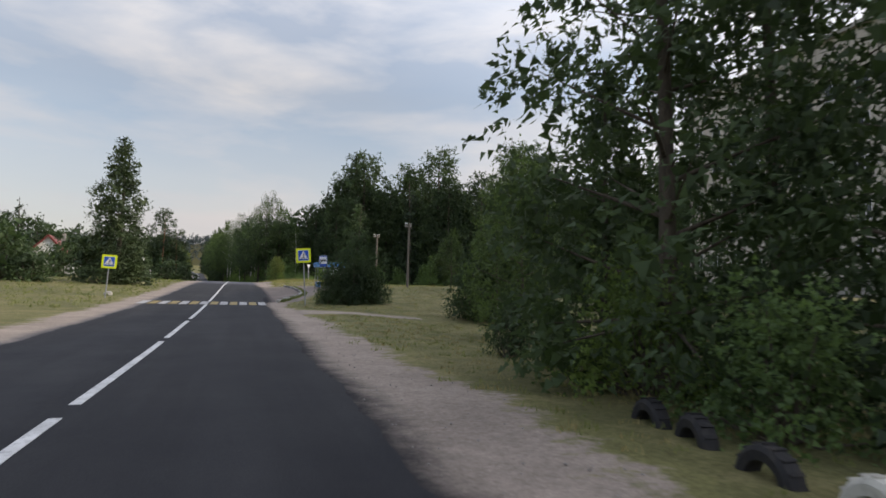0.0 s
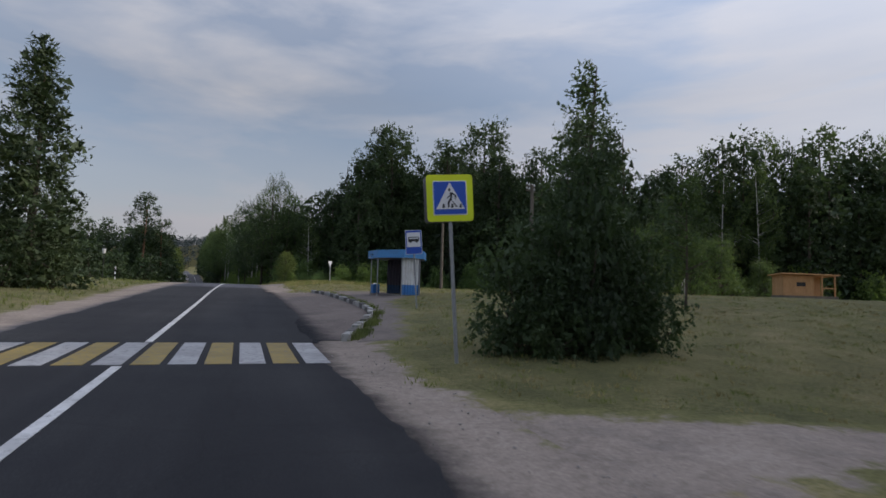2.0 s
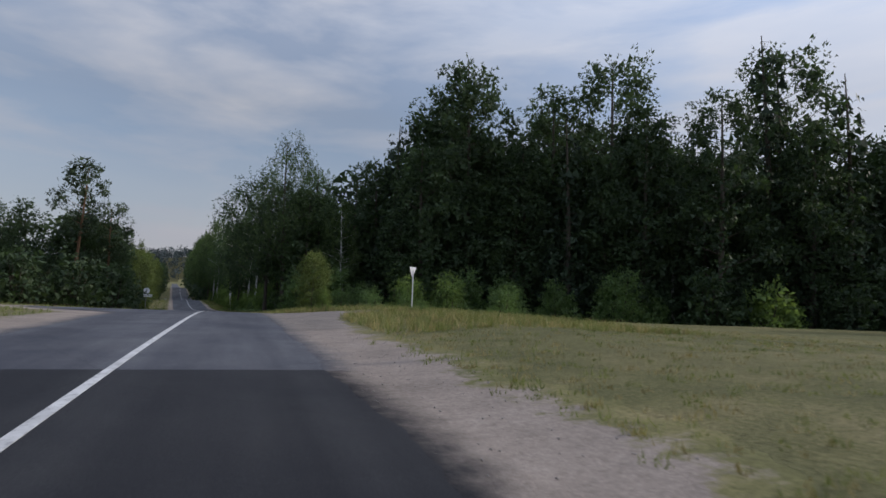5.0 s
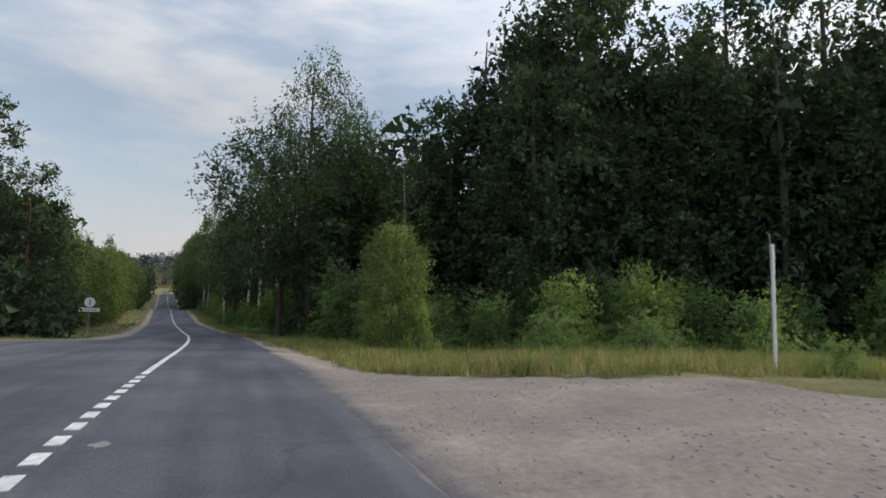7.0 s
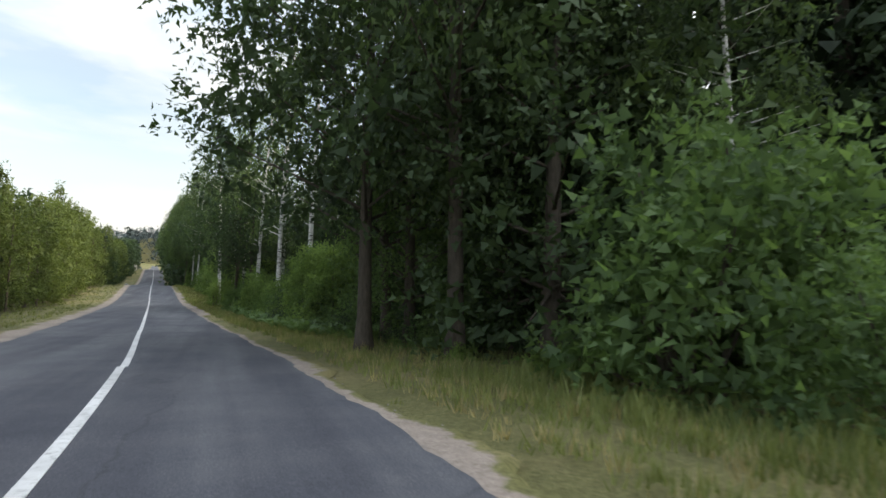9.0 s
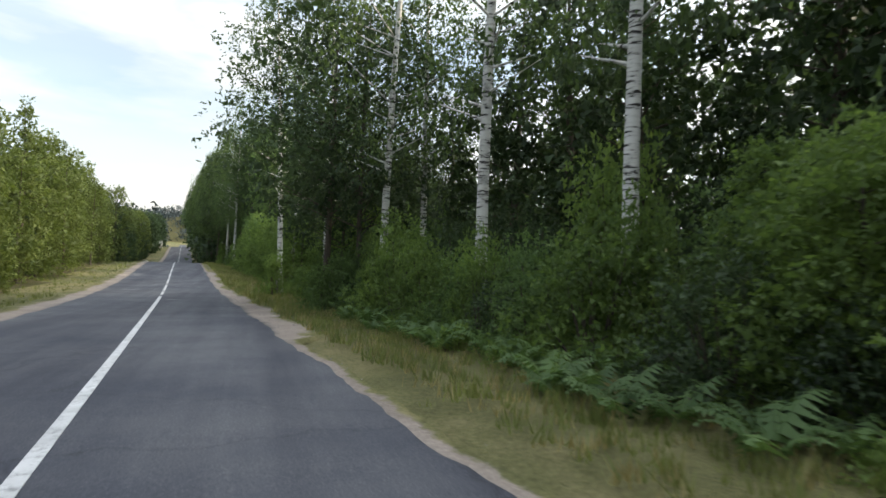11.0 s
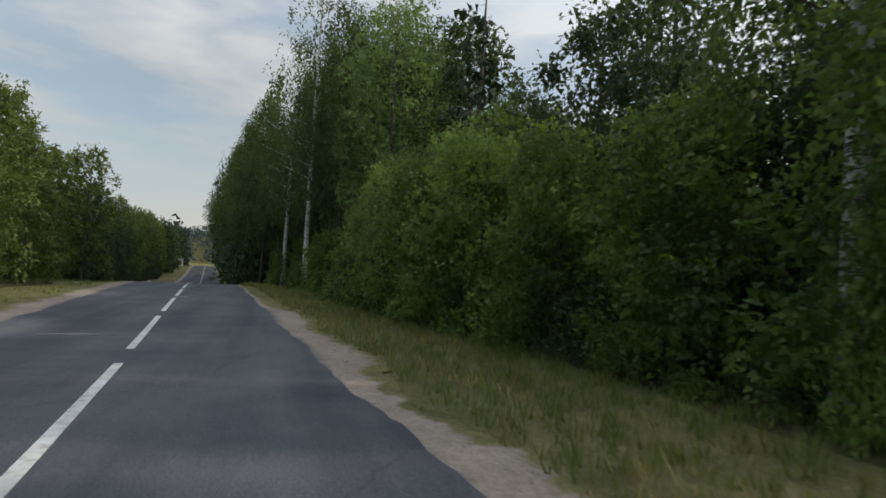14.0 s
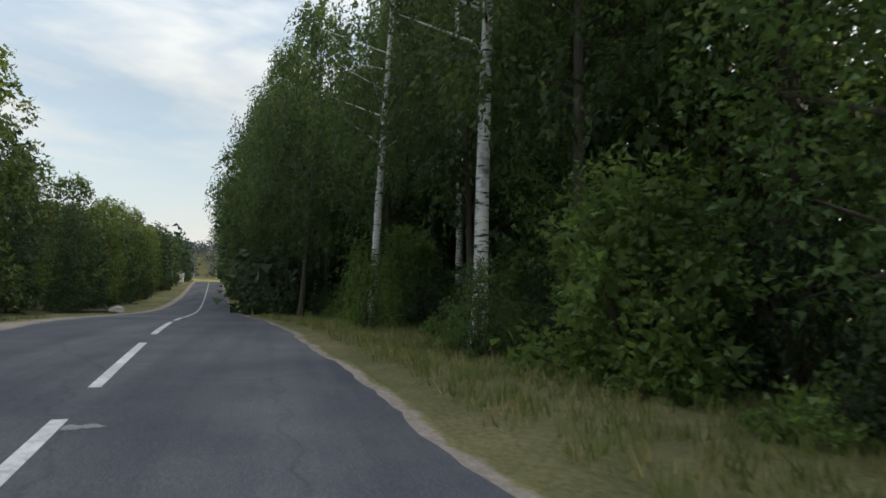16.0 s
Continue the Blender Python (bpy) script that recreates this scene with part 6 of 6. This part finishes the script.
sign_tree = tree("young_pine_tree", "cone", 6.7, 1.3, 54, 6500, 0.12, BARK_DARK, LEAF_BROAD, 231, "young pointed tree behind the crossing sign", hang=0.0, tri=False)
plant(sign_tree, 8.2, 35.2, 0.95, sz=0.88)
sign_bush = tree("bush", "bush", 3.0, 1.8, 26, 7500, 0.10, BARK_DARK, LEAF_BROAD, 241, "wide dark bush beside the crossing sign", "bush", fill=0.14)
plant(sign_bush, 6.8, 34.8, 0.75, 40, sz=0.95)
plant(sign_bush, 9.1, 35.0, 0.95, 70, sz=1.15)
plant(sign_bush, 7.9, 34.7, 1.0, 130, sz=1.6)
meadow_small = tree("young_birch_tree", "birch", 4.6, 1.3, 30, 4000, 0.12, BARK_DARK, LEAF_BIRCH, 251, "small pale young tree in the meadow", girth=0.05)
plant(meadow_small, 16.5, 42.0, 1.0)
lit_tree = tree("young_birch_tree", "broad", 5.3, 1.45, 64, 11000, 0.10, BARK_DARK, LEAF_ASPEN, 263, "bright young birch standing in tall roadside grass", girth=0.045, hang=0.3, low=0.02, fill=0.22, inner=1.2)
plant(lit_tree, 7.5, 112.0, 1.0)
plant(NEAR_BUSH[1], 8.35, 111.1, 0.62, 40, sz=0.95)
plant(NEAR_BUSH[1], 7.3, 113.4, 0.45, 10, sz=0.55)
plant(NEAR_BUSH[2], 11.0, 105.5, 0.95)
plant(NEAR_BUSH[2], 13.2, 104.0, 0.85, 80)
plant(NEAR_BUSH[2], 12.2, 97.2, 0.42, 20)
for x, y, s in ((10.3, 115.0, 1.3), (12.5, 114.0, 1.4), (15.5, 112.5, 1.4), (19.0, 111.0, 1.5), (9.0, 120.0, 1.25), (23.0, 109.0, 1.5)):
    plant(pick((NEAR_BUSH, 1)), x, y, s, R2.uniform(0, 360))
tall_birch = tree("birch_tree", "birch", 19.2, 5.0, 80, 12000, 0.19, BARK_DARK, LEAF_BIRCH, 271, "tall birch with a wide thin crown at the forest corner", girth=0.22, hang=0.7)
plant(tall_birch, 6.6, 129.5, 1.0, spot=True)
# crowns that reach out over the road
ROAD_TREE = [tree("broadleaf_tree", "broad", 14.5, 5.2, 70, 12000, 0.17, BARK_DARK, LEAF_BROAD, 291, "broad dark tree leaning out over the road", group="overhanging trees", girth=0.2, low=0.34, fill=0.2, slim=0.65)]
for x, y, s in ((5.0, 132.5, 1.08), (6.6, 136.0, 0.9)):
    plant(ROAD_TREE[0], x, y, s, R2.uniform(0, 360), spot=True)
DROOP = [tree("birch_tree", "birch", 19.5, 4.3, 84, 12500, 0.19, BARK_DARK, LEAF_BIRCH, 275 + k, "tall leafy birch drooping over the verge", group="drooping birches", girth=0.17, hang=0.9, fill=0.22, inner=1.3) for k in range(2)]
for k, (x, y, s) in enumerate(((8.8, 223.0, 0.95), (9.4, 230.5, 0.95), (9.0, 239.5, 1.0), (5.9, 247.0, 1.0), (5.5, 256.0, 1.05), (5.3, 265.0, 1.1), (5.3, 276.0, 1.1), (5.2, 289.0, 1.15), (5.2, 304.0, 1.15), (5.2, 322.0, 1.2))):
    plant(DROOP[k % 2], x, y, s, R2.uniform(0, 360))
for x, y, s in ((11.4, 183.0, 0.62), (11.0, 191.0, 0.72)):
    plant(tall_birch, x, y, s, R2.uniform(0, 360))
for x, y, s, p in ((6.8, 134, 0.72, 0), (8.8, 131, 0.66, 1), (10.5, 137, 0.8, 1), (18.5, 150, 0.9, 0), (22, 167, 0.62, 1)):
    plant((NEAR_BROAD if y < 140 else EDGE_BROAD)[p], x, y, s, R2.uniform(0, 360), spot=True)
for y in np.arange(180, 209, 4.2):
    plant(EDGE_BROAD[int(R4.integers(2))], R4.uniform(11.6, 12.6), y, R4.uniform(0.40, 0.47) + (0.15 if y > 197 else 0.0), R4.uniform(0, 360))
lit_bush = tree("bush", "bush", 3.3, 1.75, 24, 7500, 0.11, BARK_DARK, LEAF_YOUNG, 281, "bright green round bush at the forest edge", "bush", slim=0.65, fill=0.25)
plant(lit_bush, 7.7, 219.8, 1.15)
young_maple = tree("young_maple_tree", "broad", 6.4, 2.3, 50, 9000, 0.14, BARK_DARK, LEAF_YOUNG, 283, "young bright green maple at the forest edge", "tree", "young maples", low=0.04, slim=0.8, fill=0.3, inner=1.2)
for x, y, s in ((9.3, 189.5, 0.85), (9.0, 193.5, 0.95), (8.6, 197.0, 0.95), (8.3, 200.5, 1.05), (8.0, 204.0, 1.05), (7.9, 208.0, 0.95), (7.8, 211.5, 0.8), (9.6, 203.0, 1.3), (9.4, 212.0, 1.2), (7.6, 141.6, 0.72), (7.3, 144.6, 0.74), (7.7, 147.2, 0.62), (9.8, 149.5, 0.7), (9.5, 171.5, 0.85), (9.0, 168.0, 0.8), (10.2, 175.5, 0.95), (10.0, 180.0, 0.95), (8.6, 235.0, 0.75)):
    plant(young_maple, x, y, s, R4.uniform(0, 360))
for x, y, h in ((7.3, 166.6, 3.8), (7.9, 165.2, 4.4), (7.4, 168.6, 3.6), (7.9, 163.0, 4.4), (7.2, 160.6, 3.6), (6.9, 163.4, 2.4), (7.9, 170.4, 4.6), (7.8, 157.6, 3.4), (6.3, 167.1, 2.9), (7.1, 165.7, 3.4), (7.4, 171.2, 3.4)):
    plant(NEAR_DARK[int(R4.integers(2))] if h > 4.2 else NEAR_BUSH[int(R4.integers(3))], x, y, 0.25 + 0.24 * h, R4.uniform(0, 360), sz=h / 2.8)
for x, y in ((6.5, 168.3), (7.6, 166.9), (8.1, 172.2)):
    plant(DARK_TREE[0], x, y, R2.uniform(0.85, 0.95) if y < 172 else 0.7, R2.uniform(0, 360))


# Far wooded ridge: one mass of small crowns
def far_wood():
    r = np.random.default_rng(9)
    bl = []
    for _ in range(2600):
        y = r.uniform(880, 1120); x = r.uniform(-400, 260)
        h = r.uniform(9, 16)
        z = float(land_z(*unbend(x, y)))
        bl.append((x, y, z + h * 0.5, 2.6, 2.6, h * 0.5))
    for side in (-1, 1):
        for _ in range(420):
            y = r.uniform(420, 560); x = side * r.uniform(8.5, 40) + (0 if side > 0 else -2)
            h = r.uniform(11, 18)
            wx, wy = bend(x, y)
            bl.append((float(wx), float(wy), float(land_z(x, y)) + h * 0.5, 2.6, 2.6, h * 0.5))
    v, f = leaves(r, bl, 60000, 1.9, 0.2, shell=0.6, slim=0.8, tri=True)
    ob = part("far_forest", mesh_of("far_forest", v, f, LEAF_FAR_HAZE))
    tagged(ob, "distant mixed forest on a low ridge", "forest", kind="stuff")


far_wood()


# ---- grass ----
def grass(name, n, xs, ys, tall, wide, mat, label, seed, inside=None):
    """Single blades, rooted on the ground, in tufts."""
    r = np.random.default_rng(seed)
    tufts = max(1, n // 9)
    tx, ty = r.uniform(xs[0], xs[1], tufts), r.uniform(ys[0], ys[1], tufts)
    if inside is not None:
        ok = inside(tx, ty)
        tx, ty = tx[ok], ty[ok]
    x = np.repeat(tx, 9) + r.normal(0, 0.07, len(tx) * 9)
    y = np.repeat(ty, 9) + r.normal(0, 0.07, len(ty) * 9)
    z = land_z(x, y) - 0.01
    h = np.repeat(r.uniform(tall * 0.4, tall, len(tx)), 9) * r.uniform(0.5, 1.1, len(x))
    a = r.uniform(0, 6.28, len(x))
    lean = r.normal(0, 0.28, (len(x), 2)) * h[:, None]
    w = wide * r.uniform(0.6, 1.3, len(x))
    p = bent_rows(np.stack([x, y, z], -1))
    side = np.stack([np.cos(a) * w, np.sin(a) * w, 0 * a], -1)
    tip = p + np.stack([lean[:, 0], lean[:, 1], h], -1)
    v = np.stack([p - side, p + side, tip], 1).reshape(-1, 3)
    ob = part(name, mesh_of(name, v, np.arange(len(v)).reshape(-1, 3).tolist(), mat))
    tagged(ob, label, "grass", kind="stuff")


off_tracks = lambda x, y: ~((x > 2.9) & (y > track_low(x)) & (y < track_high(x)) & (x < 60)) & ~((y > 37) & (y < 62) & (x < np.interp(y, [37, 44, 50, 54, 60, 63], [5.4, 7.3, 8.2, 10.8, 8.8, 6.6]))) & ~((np.abs(y - 29.1) < 0.7 + 1.9 * np.exp(-(x - 4.2) / 2.2)) & (x < 20))
right_edge = lambda x, y: off_tracks(x, y) & (x > 3.1 + np.array([shoulder_width_right(float(q)) for q in y]) * 0.85 + 0.05)
left_edge = lambda x, y: x < np.array([road_left(float(q)) - shoulder_width_left(float(q)) for q in y])
grass("verge_grass", 60000, (3.8, 8.5), (100, 250), 0.34, 0.012, GRASS_GREEN, "green grass on the forest verge", 1, right_edge)
grass("verge_grass_dry", 20000, (3.8, 7.0), (98, 250), 0.30, 0.010, GRASS_DRY, "straw-coloured dry grass by the shoulder", 2, right_edge)
grass("tall_grass", 46000, (5.2, 18.0), (94, 126), 0.55, 0.012, GRASS_GREEN, "tall roadside grass at the junction", 3, right_edge)
grass("tall_grass_dry", 18000, (4.8, 20.0), (93.5, 110), 0.50, 0.011, GRASS_DRY, "tall dry grass stalks at the junction", 4, right_edge)
grass("meadow_grass", 45000, (5.0, 26.0), (4, 90), 0.12, 0.009, GRASS_DRY, "short dry meadow grass", 5, right_edge)
grass("meadow_grass_green", 40000, (5.0, 22.0), (2, 90), 0.12, 0.009, GRASS_GREEN, "short green meadow grass", 6, right_edge)
grass("left_verge_grass", 32000, (-16.0, -4.4), (30, 240), 0.28, 0.014, GRASS_GREEN, "green grass on the left verge", 7, left_edge)
island = lambda x, y: (y < track_low(x) - 0.2) & (x > 5.7)
grass("island_grass", 11000, (5.7, 17.0), (79, 92.6), 0.42, 0.012, GRASS_GREEN, "uncut grass between the meadow and the side road", 11, island)
grass("island_grass_dry", 9000, (5.7, 17.0), (79, 92.6), 0.40, 0.010, GRASS_DRY, "straw-coloured uncut grass by the side road", 12, island)
behind_kerb = lambda x, y: (x > np.interp(y, KY, KX) + 0.06) & (x < np.interp(y, KY, KX) + 0.42) & (np.sin(y * 2.3) + np.sin(y * 5.1 + 1) > 0.1)
grass("kerb_grass", 90000, (3.8, 7.0), (38, 62), 0.24, 0.010, GRASS_GREEN, "grass tufts behind the kerb", 8, behind_kerb)
shoulder_tufts = lambda x, y: off_tracks(x, y) & (x > 3.3 + np.array([shoulder_width_right(float(q)) for q in y]) * 0.6) & (x < 3.3 + np.array([shoulder_width_right(float(q)) for q in y]) * 1.15)
grass("shoulder_grass", 9000, (3.4, 6.2), (4, 245), 0.15, 0.009, GRASS_GREEN, "sparse grass tufts along the shoulder", 9, shoulder_tufts)


# ---- loose stones ----
def pebbles(name, n, xs, ys, inside, seed, label, big=0.022):
    """Small eight-sided stones strewn on the ground."""
    r = np.random.default_rng(seed)
    x, y = r.uniform(*xs, n), r.uniform(*ys, n)
    ok = inside(x, y)
    x, y = x[ok], y[ok]
    k = len(x)
    s = big * r.uniform(0.35, 1.3, (k, 1)) ** 1.3
    z = land_z(x, y)
    c = bent_rows(np.stack([x, y, z], -1))
    axis = np.array([(1, 0, 0), (0, 1, 0), (-1, 0, 0), (0, -1, 0), (0, 0, 0.7), (0, 0, -0.7)])
    v = (c[:, None, :] + s[:, None, :] * axis[None] * r.uniform(0.6, 1.4, (k, 6, 1))).reshape(-1, 3)
    tri = np.array([(0, 1, 4), (1, 2, 4), (2, 3, 4), (3, 0, 4), (1, 0, 5), (2, 1, 5), (3, 2, 5), (0, 3, 5)])
    f = (np.arange(k)[:, None, None] * 6 + tri[None]).reshape(-1, 3).tolist()
    ob = part(name, mesh_of(name, v, f, GRIT))
    tagged(ob, label, "gravel", kind="stuff")


pebbles("junction_gravel", 6500, (3.2, 13.0), (84, 105), lambda x, y: (y > track_low(x)) & (y < track_high(x)) & (np.sin(x * 1.9 + y * 0.7) + np.sin(y * 1.3 - x) > -0.2), 31, "loose grey stones on the gravel side road", 0.015)
pebbles("shoulder_gravel", 5000, (3.0, 5.4), (2, 215), lambda x, y: ((y < 36) | (y > 67)) & (x > 3.25) & (x < 3.15 + np.array([shoulder_width_right(float(q)) for q in y])), 32, "loose stones on the sandy shoulder", 0.013)
pebbles("bay_gravel", 900, (4.3, 6.2), (38, 66), lambda x, y: x < np.interp(y, KY, KX) - 0.1, 33, "loose grit in the bus bay", 0.014)
